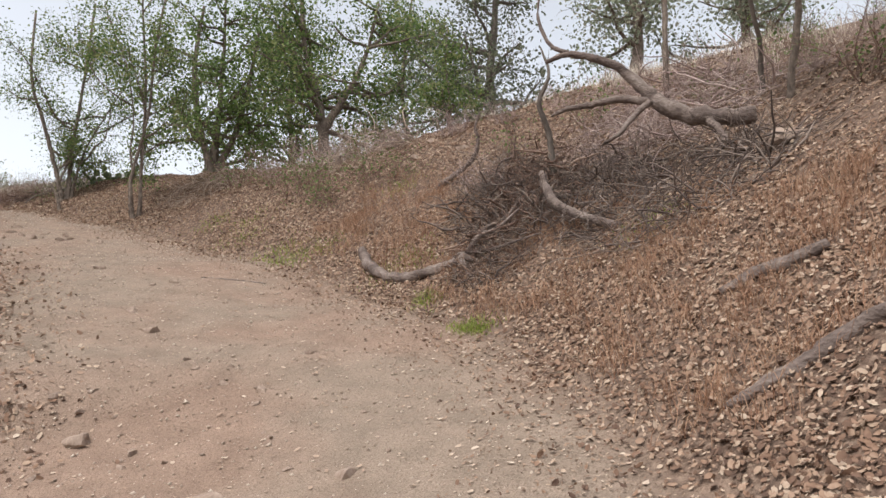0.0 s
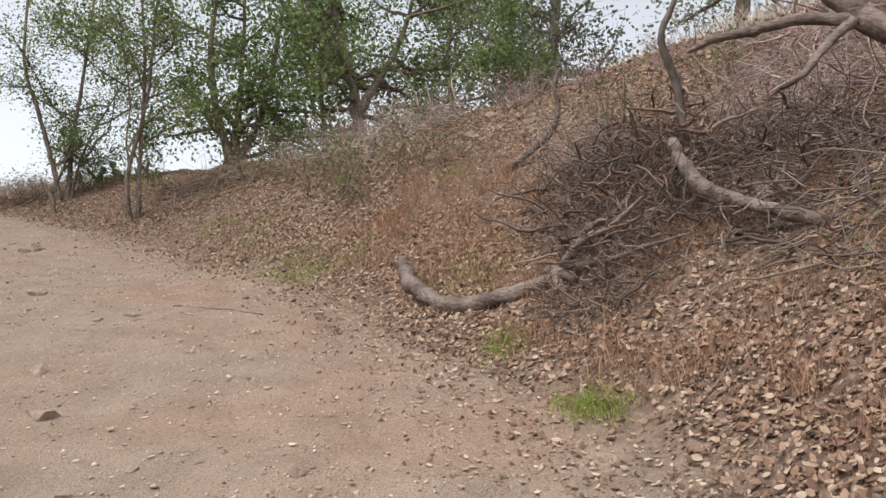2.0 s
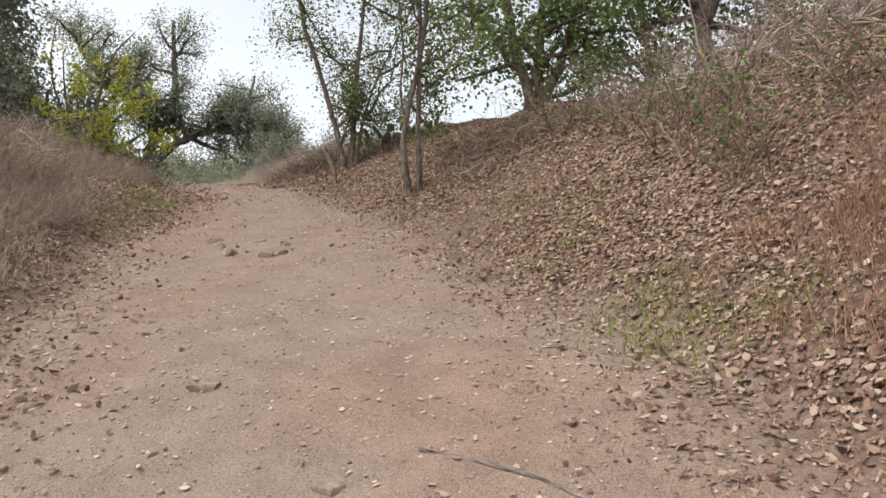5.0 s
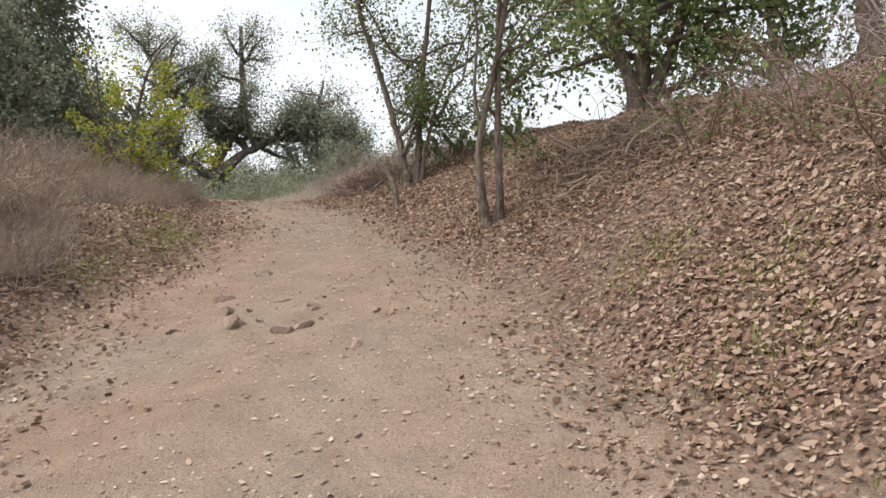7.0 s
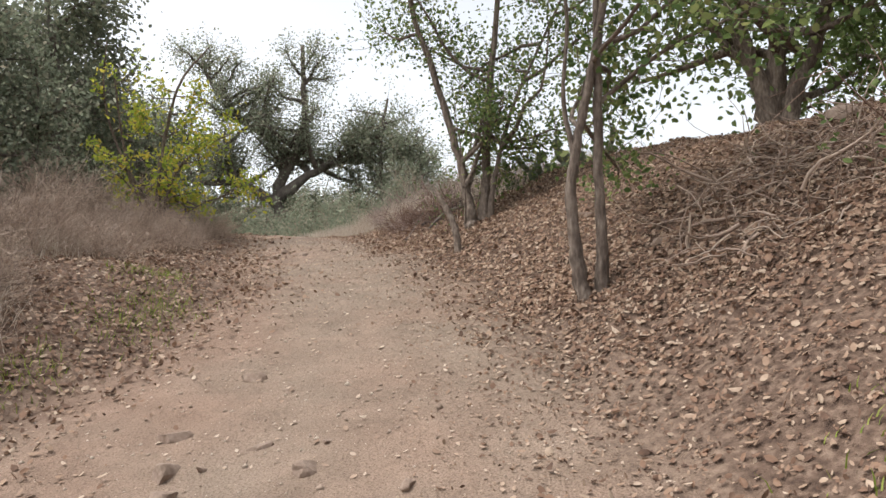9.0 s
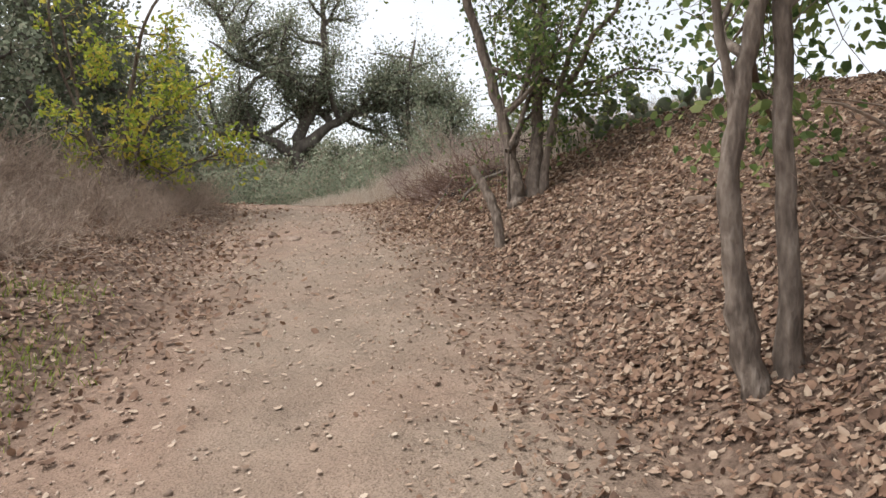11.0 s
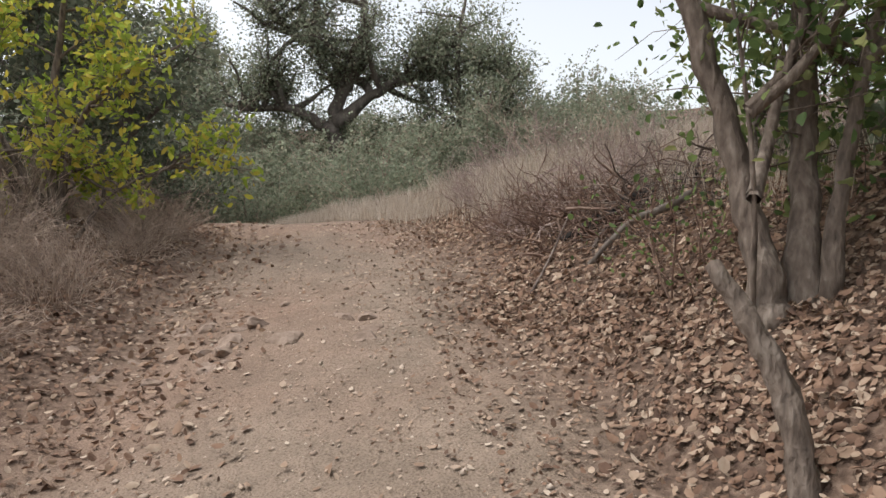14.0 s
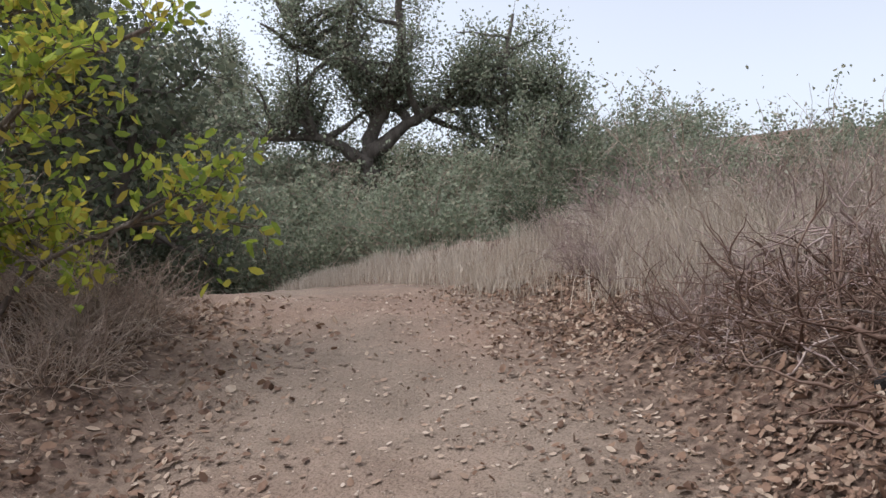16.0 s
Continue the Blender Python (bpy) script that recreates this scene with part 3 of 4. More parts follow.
for k, (x, y) in enumerate(SHRUBS):
    sc = rs.uniform(0.8, 1.2) * min(1.3, 0.55 + 0.035 * math.hypot(x + 10, y - 16))
    if y > 24:
        sc *= 0.7 if x > -23 and y > 28 else 0.8
    if k < 3:
        set_on_ground(under[k], x, y, rs.uniform(0, 6), sc)
    else:
        planted(under[k % 3], x, y, rs.uniform(0, 6), sc, rs.uniform(0.8, 1.1))

# the yellowing tree that overhangs the downhill verge
tree("yellowing_tree", "small tree with yellow-green autumn leaves by the trail", at_ground(-15.25, 17.3),
     [([(0, 0, 0), (-0.05, 0.05, 0.5), (0.1, 0.15, 1.1), (0.45, 0.4, 1.5), (0.75, 0.75, 1.75)], 0.045, 0.01),
      ([(-0.05, 0, 0), (-0.2, 0, 0.9), (-0.1, 0.05, 1.8), (0.2, 0.1, 2.6), (0.5, 0.4, 3.2)], 0.045, 0.012),
      ([(-0.1, -0.05, 0), (-0.3, -0.4, 0.8), (-0.2, -0.7, 1.7), (0.1, -1.0, 2.4)], 0.035, 0.01),
      ([(0.0, 0.1, 0), (0.25, 0.35, 0.45), (0.55, 0.75, 0.7), (0.75, 1.0, 0.8)], 0.02, 0.006),
      ([(-0.1, 0.0, 0.2), (-0.5, -0.5, 1.3), (-0.4, -0.9, 2.2), (0.0, -1.1, 3.0)], 0.03, 0.008)],
     M_YELLOWLEAF, M_BARK, 71, limbs=38, limb_len=0.7, twigs=260, twig_len=0.42, count=3300, size=0.08, lo=0.25, spread=0.055, slim=0.46, clear=False)

# dead brush along the downhill verge
brush = [shrub("dead_brush", "tangled leafless grey-brown brush beside the trail", 80 + k, 1.2, 0.75, 75, 560, M_TWIG, thick=0.0075, lean=0.9, group="verge brush") for k in range(3)]
placed = 0
for s0 in np.arange(13.5, 27.6, 0.62):
    for d0 in (3.1, 4.1, 5.2):
        s1, d1 = s0 + rs.uniform(-0.3, 0.3), -(d0 + rs.uniform(-0.3, 0.35) + (1.5 if s0 < 17 else 0.9 if s0 < 21.5 else 0.2 if s0 < 23.5 else -0.4))
        x, y = on_trail([s1], [d1])[0]
        sc = rs.uniform(0.75, 1.2) * (0.72 if s0 > 22 else 1.0) * (0.55 if d0 < 3.5 else 0.85 if d0 < 4.5 else 1.05)
        if placed < 3:
            set_on_ground(brush[placed], x, y, rs.uniform(0, 6), sc)
        else:
            planted(brush[placed % 3], x, y, rs.uniform(0, 6), sc, rs.uniform(0.8, 1.2))
        placed += 1

# russet brush and straw on the mound at the crest
mound = [shrub("russet_brush", "dry russet leafless brush on the mound", 90 + k, 0.75, 0.55, 60, 420, M_REDTWIG, thick=0.006, lean=0.75, group="mound brush") for k in range(2)]
placed = 0
for s0 in np.arange(23.4, 28.3, 0.5):
    for d0 in (0.8, 1.6, 2.5, 3.6):
        if s0 < 24.6 and d0 < 1.2:
            continue
        x, y = on_trail([s0 + rs.uniform(-0.25, 0.25)], [d0 + rs.uniform(-0.25, 0.25)])[0]
        sc = rs.uniform(0.45, 0.85) * (1.3 if 25.6 < s0 < 28 and d0 > 1 else 0.9)
        if placed < 2:
            set_on_ground(mound[placed], x, y, rs.uniform(0, 6), sc)
        else:
            planted(mound[placed % 2], x, y, rs.uniform(0, 6), sc, rs.uniform(0.8, 1.1))
        placed += 1

canes = [shrub("cane_bush", "leafless bush of arching dark brown canes on the bank", 95 + k, 0.7, 0.5, 34, 170, M_CANE, thick=0.0085, lean=1.3, group="cane bushes") for k in range(2)]
for k, (x, y) in enumerate([(-11.95, 19.75), (-11.5, 19.65), (-11.1, 19.55), (-12.4, 20.0), (-11.7, 20.1)]):
    if k < 2:
        set_on_ground(canes[k], x, y, 2.0 * k, 0.8)
    else:
        planted(canes[k % 2], x, y, 2.0 * k, rs.uniform(0.55, 0.8))
stalks = [shrub("seed_stalk", "tall thin pale stalks with dry seed heads", 97 + k, 1.15, 0.12, 6, 46, M_TWIG, M_SEED, 420, 0.03, 0.006, 0.2, "seed stalks") for k in range(2)]
for k, (x, y) in enumerate([(-13.15, 21.5), (-12.5, 21.35), (-12.9, 21.9), (-11.9, 21.2), (-12.2, 22.0)]):
    if k < 2:
        set_on_ground(stalks[k], x, y, 1.0 + k, 0.95)
    else:
        planted(stalks[k % 2], x, y, 1.7 * k, rs.uniform(0.65, 0.9))

# ---- fallen wood ----
def resting(points, radii):
    return [(x, y, max(z, gz(x, y) + 0.55 * r)) for (x, y, z), r in zip(points, radii)]


def log_part(points, radii, parent, name, seed, material=None, lift=True):
    pts = resting(points, radii) if lift else points
    o = np.array(parent.location)
    return part(name, limb_mesh(name, np.array(pts) - o, radii, material or M_DEADWOOD, 12, 0.1, seed, 6), parent)


fallen = thing("fallen_tree", (3.3, 7.66, 4.0), "weathered grey fallen tree with broken forked limbs on the slope", "fallen tree")
log_part([(3.34, 7.66, 4.11), (2.75, 7.81, 4.15), (2.42, 7.93, 4.33), (2.26, 8.0, 4.52), (1.93, 8.05, 4.84), (1.47, 8.13, 5.0), (1.18, 8.14, 4.91)], [0.105, 0.098, 0.09, 0.07, 0.05, 0.036, 0.024], fallen, "trunk", 1)
log_part([(2.42, 7.95, 4.36), (1.94, 8.02, 4.41), (1.64, 8.12, 4.38), (1.4, 8.2, 4.36), (1.25, 8.25, 4.3)], [0.05, 0.042, 0.036, 0.028, 0.015], fallen, "limb", 2)
log_part([(2.3, 7.93, 4.36), (2.12, 7.95, 4.2), (1.95, 7.98, 4.0), (1.78, 8.05, 3.9)], [0.04, 0.032, 0.026, 0.014], fallen, "limb", 3)
log_part([(2.85, 7.8, 4.15), (2.9, 7.6, 3.95), (2.95, 7.45, 3.75)], [0.05, 0.04, 0.03], fallen, "limb", 4)
log_part([(1.47, 8.13, 5.0), (1.25, 8.2, 5.15), (1.12, 8.25, 5.5), (1.16, 8.3, 5.9)], [0.03, 0.024, 0.018, 0.01], fallen, "limb", 5)

twisted = thing("twisted_log", (1.46, 7.84, 3.0), "twisted pale dead log lying down the slope", "log")
log_part([(1.16, 8.5, 3.7), (1.18, 8.36, 3.5), (1.21, 8.2, 3.33), (1.34, 8.02, 3.15), (1.46, 7.84, 3.06), (1.61, 7.56, 2.93), (1.76, 7.38, 2.80)], [0.04, 0.05, 0.055, 0.055, 0.045, 0.045, 0.05], twisted, "log", 6)
curved = thing("curved_log", (-0.16, 8.73, 2.5), "curved bark-covered dead branch at the foot of the slope", "log")
log_part([(-1.05, 9.5, 2.95), (-1.0, 9.38, 2.84), (-0.9, 9.2, 2.7), (-0.68, 8.88, 2.52), (-0.36, 8.58, 2.46), (0.04, 8.36, 2.5), (0.3, 8.3, 2.66)], [0.045, 0.062, 0.068, 0.066, 0.07, 0.062, 0.05], curved, "log", 7)
log_part([(0.1, 8.52, 2.62), (0.2, 8.3, 2.7), (0.32, 8.1, 2.6)], [0.04, 0.03, 0.02], curved, "stub", 8)
log_part([(0.3, 8.42, 2.75), (0.45, 8.5, 3.0), (0.75, 8.6, 3.2), (0.95, 8.75, 3.5)], [0.03, 0.026, 0.02, 0.012], curved, "side_branch", 9)
log_part([(0.25, 8.3, 2.7), (0.42, 8.22, 2.9), (0.6, 8.26, 2.98), (0.85, 8.2, 3.2)], [0.035, 0.03, 0.022, 0.012], curved, "side_branch", 10, lift=False)
log_part([(0.2, 8.25, 2.68), (0.26, 8.12, 2.5), (0.3, 8.02, 2.3), (0.34, 7.95, 2.1)], [0.03, 0.032, 0.026, 0.02], curved, "side_branch", 11)
log_part([(0.3, 8.2, 2.7), (0.55, 8.05, 2.72), (0.8, 8.0, 2.8), (1.05, 7.85, 2.86)], [0.022, 0.018, 0.014, 0.008], curved, "side_branch", 12)


def single(name, label, pts, radii, seed, lift=True, material=None, category="branch"):
    o = thing(name, pts[0], label, category)
    log_part(pts, radii, o, "wood", seed, material, lift)
    return o


single("arched_branch", "dark dead branch arching out of the brush pile", [(-0.08, 10.91, 4.05), (0.02, 10.9, 4.2), (0.14, 10.89, 4.28), (0.43, 10.76, 4.5), (0.52, 10.7, 4.75), (0.48, 10.68, 5.0), (0.55, 10.66, 5.2)], [0.05, 0.045, 0.04, 0.035, 0.03, 0.022, 0.012], 21)
single("broken_branch", "broken dark branch lying among fallen leaves", [(1.86, 4.98, 1.9), (2.05, 4.88, 2.0), (2.23, 4.78, 2.1), (2.44, 4.67, 2.2)], [0.03, 0.045, 0.05, 0.035], 22)
single("fallen_branch", "grey branch half buried in fallen leaves", [(1.4, 3.8, 1.2), (1.62, 3.77, 1.3), (1.85, 3.72, 1.4), (2.1, 3.6, 1.5), (2.2, 3.45, 1.5)], [0.02, 0.04, 0.05, 0.045, 0.02], 23)
single("trail_stick", "thin dead stick lying across the trail", [(-3.0, 9.22, 2.3), (-2.6, 9.2, 2.3), (-2.16, 9.05, 2.3)], [0.009, 0.012, 0.006], 24)
single("dark_log", "dark rotten log along the top of the bank", [(-10.2, 19.5, 6.2), (-9.9, 19.65, 6.3), (-9.6, 19.8, 6.42), (-9.2, 20.15, 6.6), (-8.8, 20.5, 6.6)], [0.05, 0.08, 0.09, 0.08, 0.05], 25, True, M_OAKBARK, "log")
single("broken_snag", "short broken dead stem leaning from the bank", [(-8.97, 17.12, 5.05), (-9.03, 17.13, 5.35), (-9.15, 17.12, 5.6), (-9.25, 17.1, 5.76)], [0.045, 0.04, 0.034, 0.026], 26, False, M_BARK, "snag")
single("leaning_stick", "pale dead stick leaning on the bank", [(-11.05, 18.55, 5.42), (-11.09, 18.8, 5.65), (-11.11, 19.08, 5.98)], [0.009, 0.008, 0.006], 27)
single("hooked_root", "dark exposed root on the bank", [(-10.75, 18.75, 5.65), (-10.6, 18.95, 5.9), (-10.45, 19.15, 6.0), (-10.3, 19.2, 6.1)], [0.014, 0.02, 0.026, 0.02], 28, True, M_OAKBARK, "root")
single("charred_log", "blackened rotten log jutting from the bank", [(-11.3, 19.25, 5.75), (-11.1, 19.38, 5.9), (-10.9, 19.55, 6.05), (-10.6, 19.85, 6.15)], [0.03, 0.055, 0.07, 0.06], 33, True, M_CHAR, "log")
single("hanging_root", "pale thin root curving down the bank face", [(-10.75, 19.3, 6.0), (-10.88, 19.12, 5.85), (-10.85, 18.95, 5.65), (-10.7, 18.85, 5.6)], [0.012, 0.013, 0.012, 0.008], 34, True, None, "root")
single("bare_pole", "slim grey bare trunk standing on the slope", [(3.93, 8.15, 4.2), (4.0, 8.08, 4.9), (4.08, 8.0, 5.6), (4.2, 7.9, 7.0), (4.25, 7.9, 8.5)], [0.045, 0.042, 0.038, 0.032, 0.02], 29, False, M_BARK, "tree")
single("bare_sapling", "thin dark bare sapling on the slope", [(3.99, 8.84, 4.6), (3.97, 8.84, 5.0), (3.9, 8.67, 5.36), (3.7, 8.4, 5.81), (3.5, 8.2, 6.8)], [0.04, 0.035, 0.03, 0.026, 0.015], 30, False, M_OAKBARK, "tree")
single("bare_sapling", "thin upright bare trunk near the hilltop", [(3.3, 10.5, 5.3), (3.28, 10.4, 6.2), (3.3, 10.4, 7.4), (3.2, 10.4, 9.0)], [0.045, 0.042, 0.036, 0.025], 31, False, M_BARK, "tree")
single("bare_sapling", "thin crooked bare sapling in the brush pile", [(1.35, 8.9, 3.8), (1.3, 8.85, 4.3), (1.18, 8.75, 4.65), (1.3, 8.7, 5.0), (1.2, 8.7, 5.35)], [0.045, 0.04, 0.03, 0.02, 0.01], 32, False, M_OAKBARK, "tree")


def brush_pile(label, x, y, rx, height, n, seed, material=M_TWIG, fine=1.0):
    """Crossing dead sticks heaped on the ground."""
    r = np.random.RandomState(seed)
    o = thing("brush_pile", (x, y, gz(x, y)), label, "brush pile", "brush piles")
    q = np.sqrt(r.uniform(0, 1, n)) * rx
    a = r.uniform(0, 6.283, n)
    px, py = x + q * np.cos(a), y + q * np.sin(a)
    h, _ = ground(px, py)
    start = np.column_stack([px - x, py - y, h - gz(x, y) + height * r.uniform(0, 1, n) ** 1.6 * (1 - (q / rx) ** 2 * 0.7)])
    way = r.normal(0, 1, (n, 3)) * [1, 1, 0.55]
    P = bent(start, way, r.uniform(0.3, 1.0, n) * rx * 0.9, r, 7, -0.03, 0.25)
    flat = P.reshape(-1, 3)
    hh, _ = ground(flat[:, 0] + x, flat[:, 1] + y)
    flat[:, 2] = np.maximum(flat[:, 2], hh - gz(x, y) + 0.01)
    P = flat.reshape(P.shape)
    V, F = tubes(P, fine * np.linspace(1, 0.4, 7)[None] * r.choice([0.004, 0.006, 0.009, 0.016], (n, 1), p=[0.45, 0.35, 0.15, 0.05]), 4)
    tagged(part("stick_tangle", mesh_of("stick_tangle", V, F, 4, material), o), kind="stuff")


brush_pile("heap of tangled grey dead sticks on the slope", 0.85, 9.2, 0.75, 0.65, 800, 1, M_PILE)
brush_pile("heap of tangled grey dead sticks under the fallen tree", 1.7, 8.35, 0.75, 0.5, 700, 2, M_PILE)
brush_pile("low heap of dead twigs by the curved branch", 0.55, 8.1, 0.5, 0.35, 420, 3, M_PILE, 0.65)
brush_pile("dense heap of dark roots and broken twigs on the slope", 1.15, 8.95, 0.6, 0.85, 520, 10, M_CANE, 1.25)
brush_pile("dark broken sticks tangled round the curved branch", 0.5, 8.2, 0.4, 0.5, 160, 11, M_CANE, 1.3)
brush_pile("scattered dead twigs and sticks below the fallen tree", 2.5, 7.3, 1.0, 0.25, 600, 4, M_PILE)
brush_pile("heap of fine dead twigs high on the slope", 3.2, 9.6, 1.3, 0.6, 600, 5, M_REDTWIG)
brush_pile("heap of dark dead roots and twigs in the bank", -10.7, 19.45, 0.55, 0.4, 380, 6, M_PILE, 0.6)
brush_pile("dark tangled roots hanging from the bank", -11.1, 19.35, 0.42, 0.35, 240, 12, M_CANE, 0.8)
brush_pile("dead russet stalks hanging over the bank", -11.75, 19.95, 0.55, 0.5, 380, 7, M_REDTWIG, 0.5)
brush_pile("low heap of dead twigs on the bank", -5.2, 16.0, 0.9, 0.25, 250, 8)
brush_pile("dead twigs heaped high on the hillside", -1.6, 14.2, 1.1, 0.6, 450, 9)

# thin shrubs with a few leaves on the hillside
hill = [shrub("sparse_shrub", "thin leggy shrub with few small green leaves", 100 + k, 1.0, 0.35, 11, 85, M_CANE, M_PALELEAF, 260, 0.04, 0.006, 0.4, "hillside shrubs") for k in range(2)]
HILL = [(-1.9, 12.1), (-2.3, 12.6), (-1.2, 12.4), (-0.7, 12.05), (-2.8, 13.4), (-3.3, 14.2), (2.2, 10.6), (3.6, 9.6), (4.6, 9.3), (5.2, 10.4), (1.0, 10.6), (-4.2, 15.0), (4.4, 7.4), (-9.95, 18.35)]
for k, (x, y) in enumerate(HILL):
    if k < 2:
        set_on_ground(hill[k], x, y, rs.uniform(0, 6), rs.uniform(0.8, 1.2))
    else:
        planted(hill[k % 2], x, y, rs.uniform(0, 6), rs.uniform(0.6, 1.15), rs.uniform(0.8, 1.2))
bare = [shrub("bare_shrub", "leafless tangled brown shrub on the hillside", 110 + k, 0.95, 0.5, 45, 380, M_REDTWIG, thick=0.005, lean=0.6, group="hillside brush") for k in range(2)]
BARE = [(-2.6, 14.4), (-1.9, 14.9), (-3.4, 14.8), (-1.0, 13.9), (0.2, 13.4), (1.1, 12.6), (2.0, 11.9), (2.8, 11.2), (3.8, 10.6), (4.5, 8.4), (5.0, 7.4), (5.4, 8.8), (-2.4, 15.6), (-3.9, 16.1), (0.6, 9.8), (1.9, 9.3), (2.7, 9.0), (-0.9, 14.8), (4.9, 6.4), (5.4, 5.6)]
for k, (x, y) in enumerate(BARE):
    if k < 2:
        set_on_ground(bare[k], x, y, rs.uniform(0, 6), rs.uniform(0.7, 1.1))
    else:
        planted(bare[k % 2], x, y, rs.uniform(0, 6), rs.uniform(0.45, 0.8), rs.uniform(0.7, 1.1))


# ---- prickly pear on the bank ----
def pad_mesh(w, h, seed):
    r = np.random.RandomState(seed)
    bm = bmesh.new()
    bmesh.ops.create_uvsphere(bm, u_segments=18, v_segments=12, radius=0.5)
    for v in bm.verts:
        t = v.co.z + 0.5
        wide = 0.65 + 0.45 * math.sin(min(t, 1) * 2.2)
        v.co = (v.co.x * w * wide, v.co.y * 0.035 * (1.3 - 0.5 * t) / 0.5 * 0.9 + 0.03 * w * math.sin(3 * v.co.x + seed), t * h)
    me = bpy.data.meshes.new("pad")
    bm.to_mesh(me)
    bm.free()
    me.polygons.foreach_set("use_smooth", np.ones(len(me.polygons), dtype=bool))
    me.materials.append(M_CACTUS)
    return me


def prickly_pear(x, y, seed, n=9, scale=1.0):
    r = np.random.RandomState(seed)
    root = thing("prickly_pear", (x, y, gz(x, y) - 0.05), "grey-green prickly pear cactus on the bank top", "cactus", "prickly pears")
    tips = [Matrix.Translation((r.uniform(-0.3, 0.3), r.uniform(-0.3, 0.3), 0)) @ pose(0, 0, 0, r.uniform(-20, 20), r.uniform(-30, 30), r.uniform(0, 180)) for _ in range(3)]
    for k in range(n):
        m = tips[k] if k < 3 else tips[r.randint(0, len(tips))]
        h = scale * r.uniform(0.2, 0.3)
        ob = part("pad", pad_mesh(h * r.uniform(0.65, 0.85), h, seed * 20 + k), root)
        ob.matrix_basis = m
        for _ in range(2):
            tips.append(m @ Matrix.Translation((r.uniform(-0.25, 0.25) * h, 0, h * 0.9)) @ pose(0, 0, 0, r.uniform(-25, 25), r.uniform(-50, 50), r.uniform(-60, 60)))


for k, (x, y) in enumerate([(-9.4, 19.35), (-9.0, 19.5), (-8.4, 19.6), (-9.9, 19.5), (-9.2, 20.0)]):
    prickly_pear(x, y, 3 + k, 10, 0.8)
prickly_pear(-11.35, 20.55, 12, 8, 0.8)

# ---- stones ----
rocks = [rock_mesh("stone", k, 0.55) for k in range(7)]


def stone(x, y, size, k, label="weathered tan stone half sunk in the dirt trail", flat=1.0, group="stones"):
    o = new("stone", rocks[k % 7])
    o.location = (x, y, gz(x, y) - 0.04 * size)
    o.rotation_euler = (rs.uniform(-0.2, 0.2), rs.uniform(-0.2, 0.2), rs.uniform(0, 6.28))
    o.scale = (size * 0.9, size * rs.uniform(0.6, 0.9), size * 1.15 * flat)
    return tagged(o, label, "stone", group)


TRAIL_STONES = [(-3.2, 8.9, 0.2), (-2.67, 6.87, 0.24), (-2.67, 5.23, 0.14), (-2.38, 4.95, 0.25), (-2.63, 4.89, 0.12), (-1.93, 4.79, 0.14), (-0.52, 4.19, 0.2), (-1.23, 4.05, 0.28), (-2.47, 5.36, 0.12),
                (-1.31, 5.54, 0.17), (-1.61, 5.61, 0.11), (-2.43, 4.57, 0.12), (-6.9, 12.3, 0.3), (-6.4, 12.3, 0.26), (-5.6, 12.0, 0.15), (-4.36, 9.44, 0.22), (-3.4, 8.7, 0.14), (-1.75, 7.9, 0.14), (-3.12, 7.51, 0.18),
                (-7.46, 12.69, 0.2), (-7.14, 12.46, 0.27), (-6.83, 12.28, 0.25), (-6.36, 12.41, 0.25), (-6.95, 12.84, 0.15), (-6.56, 12.8, 0.2), (-5.66, 12.18, 0.15), (-7.85, 13.46, 0.22)]
for k, (x, y, size) in enumerate(TRAIL_STONES):
    stone(x, y, size, k, flat=1.0)
for k in range(26):
    x, y = on_trail([23.3 + rs.normal(0, 0.3)], [-rs.uniform(0.5, 2.5)])[0]
    stone(x, y, rs.uniform(0.08, 0.3), k, "flat tan rock ledge breaking through the trail", rs.uniform(0.5, 0.9), "rock ledge")
for k, (x, y, size) in enumerate([(-7.82, 16.5, 0.14), (-7.37, 16.6, 0.16), (-7.35, 17.0, 0.2), (-6.1, 15.75, 0.17), (-5.1, 17.2, 0.45), (-3.8, 14.75, 0.22), (-2.9, 14.5, 0.28), (3.45, 7.1, 0.5), (-0.15, 13.2, 0.3), (0.34, 12.2, 0.28), (-0.5, 12.6, 0.3), (-4.6, 17.0, 0.3), (-8.9, 19.6, 0.35), (-8.4, 19.7, 0.3)]):
    stone(x, y, size, k + 3, "pale rough stone on the leafy bank", 1.0, "bank stones")
for k in range(290):
    s1, d1 = 2 + 15 * rs.uniform(0, 1) ** 1.5, -rs.uniform(0.4, 3.9) ** 1.0
    x, y = on_trail([s1], [min(d1, -0.5) - (0.7 if s1 < 8 else 0)])[0]
    stone(x, y, 0.025 + 0.1 * rs.uniform(0, 1) ** 2, k, "small tan stone on the dirt trail", 0.8, "small stones")

# gravel: far too many to count
rg = np.random.RandomState(7)
n = 26000
gs = rg.uniform(0.5, 28, n)
XY = on_trail(gs, -rg.uniform(0, 1, n) ** 0.8 * 4.2)
z, _ = ground(XY[:, 0], XY[:, 1])
size = 0.004 + 0.011 * rg.power(0.6, n) ** 2 + 0.012 * (rg.uniform(0, 1, n) > 0.97)
octa = np.array([(1, 0, 0), (0, 1, 0), (-1, 0, 0), (0, -1, 0), (0, 0, 0.7), (0, 0, -0.7)])
V = np.column_stack([XY, z])[:, None] + octa[None] * size[:, None, None] * rg.uniform(0.6, 1.4, (n, 6, 1))
i = np.arange(n)[:, None] * 6
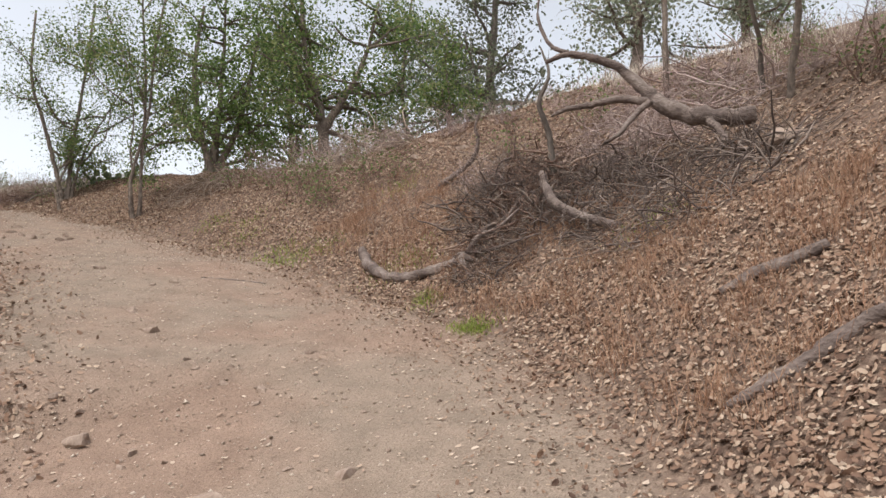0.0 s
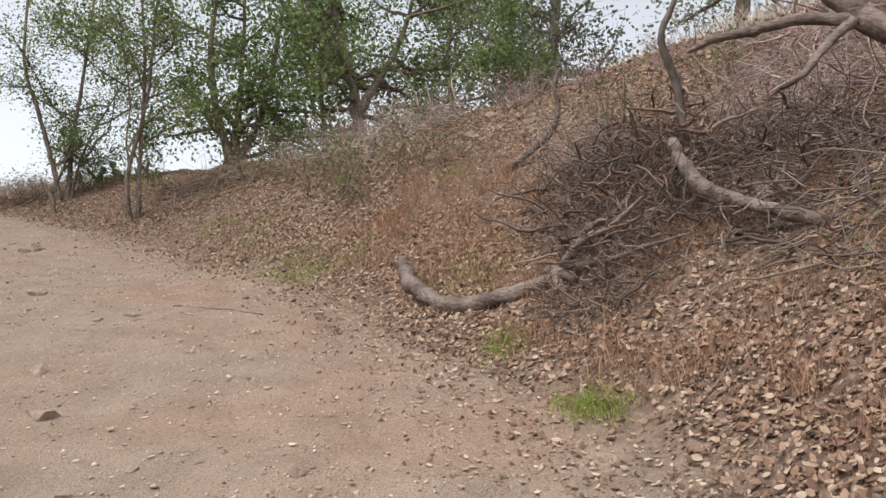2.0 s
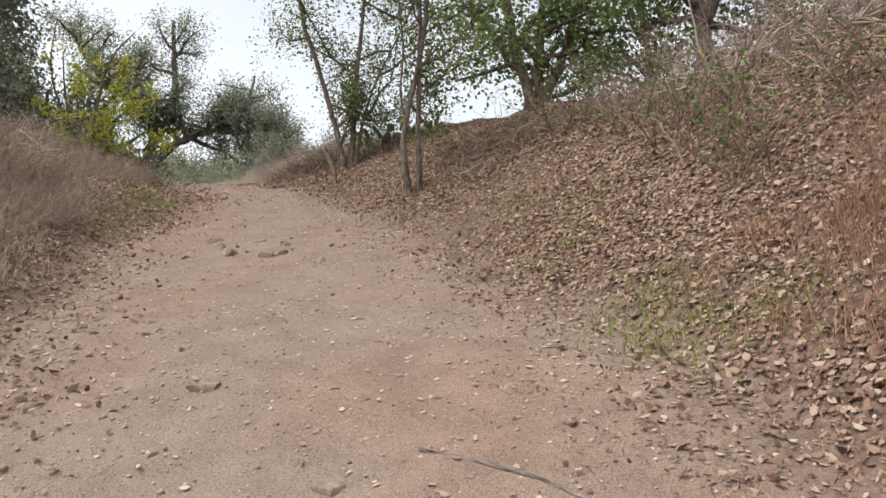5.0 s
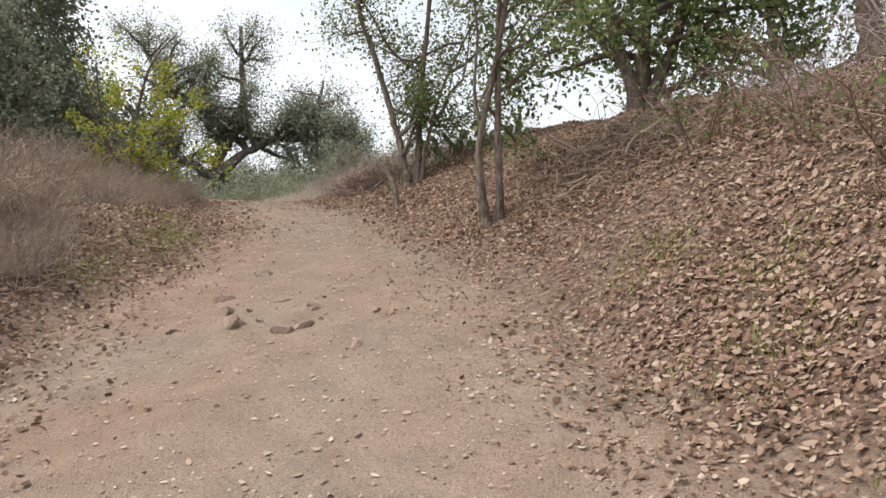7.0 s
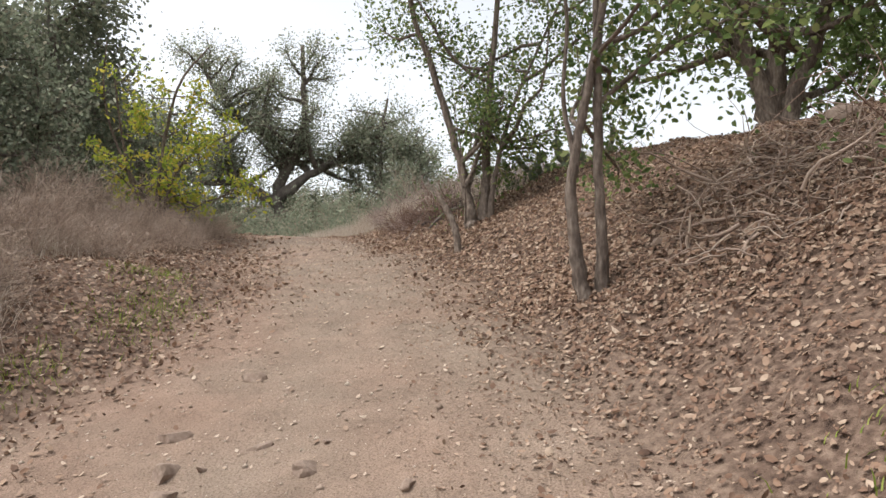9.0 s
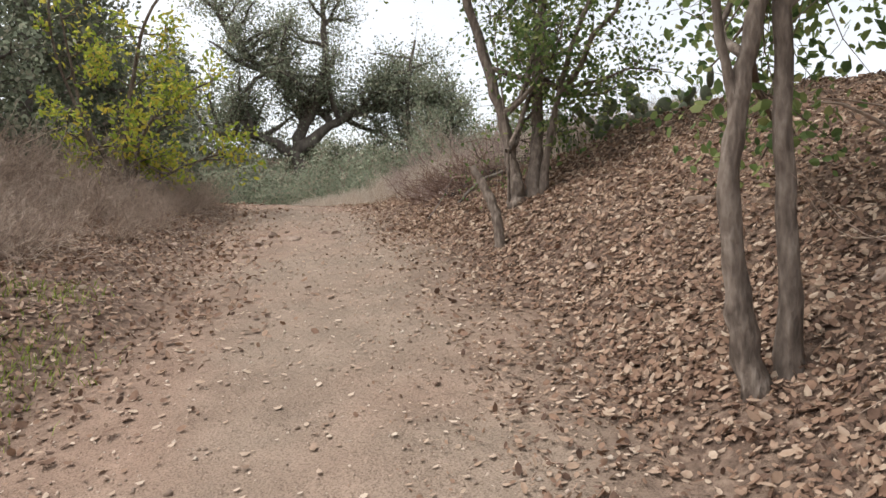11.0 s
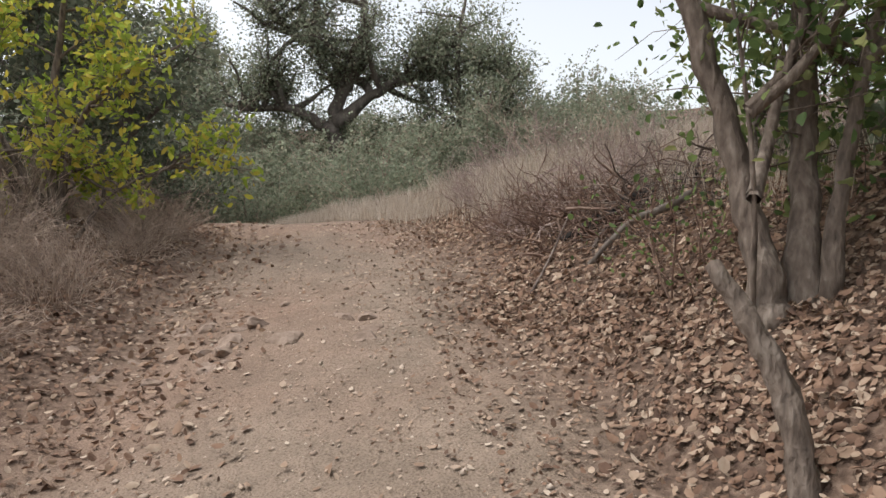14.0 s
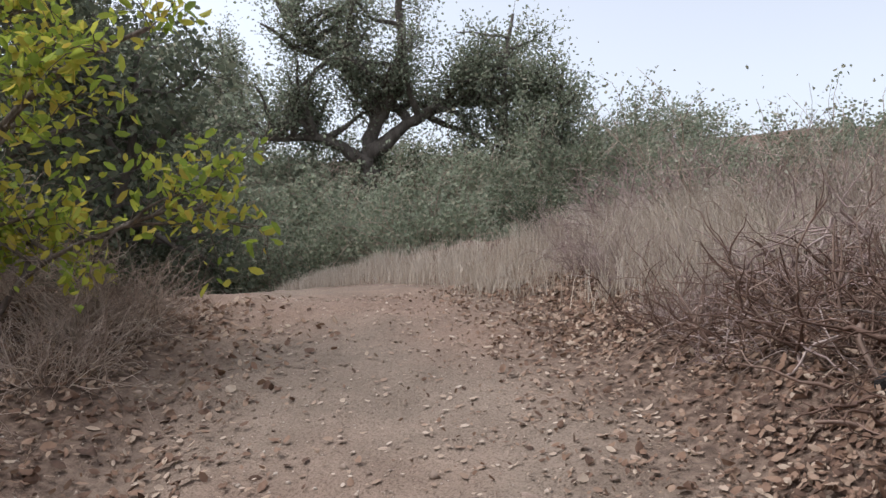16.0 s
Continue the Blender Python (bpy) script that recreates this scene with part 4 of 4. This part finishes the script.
tri = np.array([(0, 1, 4), (1, 2, 4), (2, 3, 4), (3, 0, 4), (1, 0, 5), (2, 1, 5), (3, 2, 5), (0, 3, 5)]).ravel()
M_GRAVEL = shader("gravel", [(0.20, 0.145, 0.11), (0.34, 0.26, 0.20), (0.50, 0.42, 0.34)], per="island", bump=0, fine=0.2)
tagged(new("gravel", mesh_of("gravel", V.reshape(-1, 3), i + tri, 3, M_GRAVEL)), "loose tan gravel and grit on the trail", "gravel", kind="stuff")


# ---- fallen leaves ----
def litter(name, label, s, d, seed, big=0.058, lift=0.03, material=M_LITTER, tilt=0.46):
    r = np.random.RandomState(seed)
    XY = on_trail(s, d)
    z, _ = ground(XY[:, 0], XY[:, 1])
    zx, _ = ground(XY[:, 0] + 0.05, XY[:, 1])
    zy, _ = ground(XY[:, 0], XY[:, 1] + 0.05)
    N = unit(np.column_stack([-(zx - z) / 0.05, -(zy - z) / 0.05, np.ones(len(z))]) + r.normal(0, tilt, (len(z), 3)))
    size = big * (0.3 + 0.85 * r.beta(1.2, 2.0, len(z)) * 1.2)
    P = np.column_stack([XY, z + 0.006 + lift * r.uniform(0, 1, len(z)) ** 2])
    V, F = leaf_arrays(P, N, size, r, 0.55, 0.09, 0.16)
    return tagged(new(name, mesh_of(name, V, F, 4, material)), label, "fallen leaves", kind="stuff")


rl = np.random.RandomState(17)
patch = lambda s, d, k: 0.5 + 0.5 * ripple(s, d, 1.6, k, 3)
n = 440000
s, d = rl.uniform(-1.5, 28, n), -0.5 + 5.9 * rl.uniform(0, 1, n) ** 1.15
keep = rl.uniform(0, 1, n) < (0.22 + 1.4 * np.clip(patch(s, d, 21), 0, 1) ** 1.2) * np.clip((d + 0.2 + 0.3 * ripple(s, d * 0, 1.1, 8)) / np.interp(s, [0, 10, 16, 20], [0.5, 0.6, 0.9, 0.5]), 0.08, 1)
litter("leaf_litter", "thick brown and tan fallen leaves on the bank", s[keep], d[keep], 1, 0.049)
n = 52000
s, d = rl.uniform(3, 28, n), -np.interp(rl.uniform(0, 1, n), [0, 1], [-0.3, 3.4])
wd = np.interp(s, [0, 8, 13, 17, 18.5, 20.5, 26, 30], [4.4, 4.0, 3.5, 3.3, 2.7, 2.1, 2.15, 2.9])
litter("leaf_litter", "brown fallen leaves under the verge brush", s, d - wd + 0.35 * rl.normal(0, 1, n), 2, 0.058)
n = 5200
s = rl.uniform(0.5, 28, n)
d = -np.interp(s, [0, 8, 13, 17, 18.5, 20.5, 26, 30], [4.4, 4.0, 3.5, 3.3, 2.7, 2.1, 2.15, 2.9]) * rl.uniform(0, 1, n) ** 1.7
M_FRAGMENT = shader("leaf_fragment", [(0.20, 0.13, 0.09), (0.36, 0.26, 0.19), (0.52, 0.43, 0.34)], per="island", bump=0, fine=0.25)
litter("scattered_leaves", "scattered dry leaf fragments on the trail", s, d, 3, 0.04, 0.004, M_FRAGMENT, 0.12)
n = 80000
s, d = rl.uniform(0, 28, n), -1.1 + 6.0 * rl.beta(1.9, 2.2, n)
litter("leaf_crumbs", "crumbled leaf bits between the fallen leaves", s, d, 5, 0.028, 0.012)
n = 15000
s, d = rl.uniform(8, 22, n), rl.uniform(4, 12, n)
litter("leaf_litter", "brown fallen leaves on the upper slope", s, d, 4, 0.10)

# ---- grass ----
def tuft_field(name, label, centres, per_centre, spread, material, height, seed, width=0.004, lean=0.5):
    r = np.random.RandomState(seed)
    C = np.asarray(centres, float)
    XY = np.repeat(C, per_centre, axis=0)
    XY = XY + r.normal(0, spread, XY.shape)
    return tagged(new(name, grass_mesh(name, XY, r, material, height, width, lean)), label, "grass", kind="stuff")


tuft_field("green_grass", "fresh green grass patches at the foot of the slope", [(-0.21, 7.95), (-0.15, 7.8), (0.26, 7.0), (0.36, 6.85), (0.2, 6.85)], 170, 0.085, M_GRASS, 0.075, 1, 0.003, 0.7)
tuft_field("green_grass", "thin green grass among fallen leaves", [(-2.1, 10.6), (-2.3, 10.8), (-1.7, 10.6), (-0.6, 9.2), (-0.35, 9.0), (-0.7, 11.7), (-3.3, 12.2), (-9.5, 13.6), (-9.2, 12.6), (-9.8, 14.0), (2.0, 7.1), (-3.4, 12.9), (-4.1, 13.3), (-10.6, 14.4), (-2.5, 11.2)], 230, 0.2, M_GRASS, 0.07, 2)
rw = np.random.RandomState(9)
tuft_field("russet_grass", "dry russet grass on the lower slope", on_trail(rw.uniform(3.5, 12, 230), rw.uniform(0.3, 2.4, 230)), 60, 0.10, M_RUSSETGRASS, 0.17, 3, 0.0025, 0.6)
tuft_field("straw_grass", "dry straw grass along the crest", on_trail(np.r_[rw.uniform(25.5, 28.3, 160), rw.uniform(22.5, 27, 130)], np.r_[rw.uniform(0.5, 3, 160), rw.uniform(1.1, 4, 130)]), 110, 0.14, M_STRAW, 0.34, 4, 0.003, 0.3)
tuft_field("straw_grass", "short pale grass fringe at the crest", on_trail(rw.uniform(27, 32, 120), rw.uniform(-0.1, 0.9, 120)), 70, 0.12, M_STRAW, 0.2, 7, 0.003, 0.3)
tuft_field("straw_grass", "dry straw grass in the verge brush", on_trail(rw.uniform(15, 28, 90), -rw.uniform(3.8, 5.2, 90)), 50, 0.15, M_STRAW, 0.28, 5, 0.003, 0.5)
tuft_field("straw_grass", "dry pale grass on the hilltop", on_trail(rw.uniform(5, 22, 160), rw.uniform(5.5, 11, 160)), 50, 0.3, M_STRAW, 0.3, 6, 0.006, 0.4)
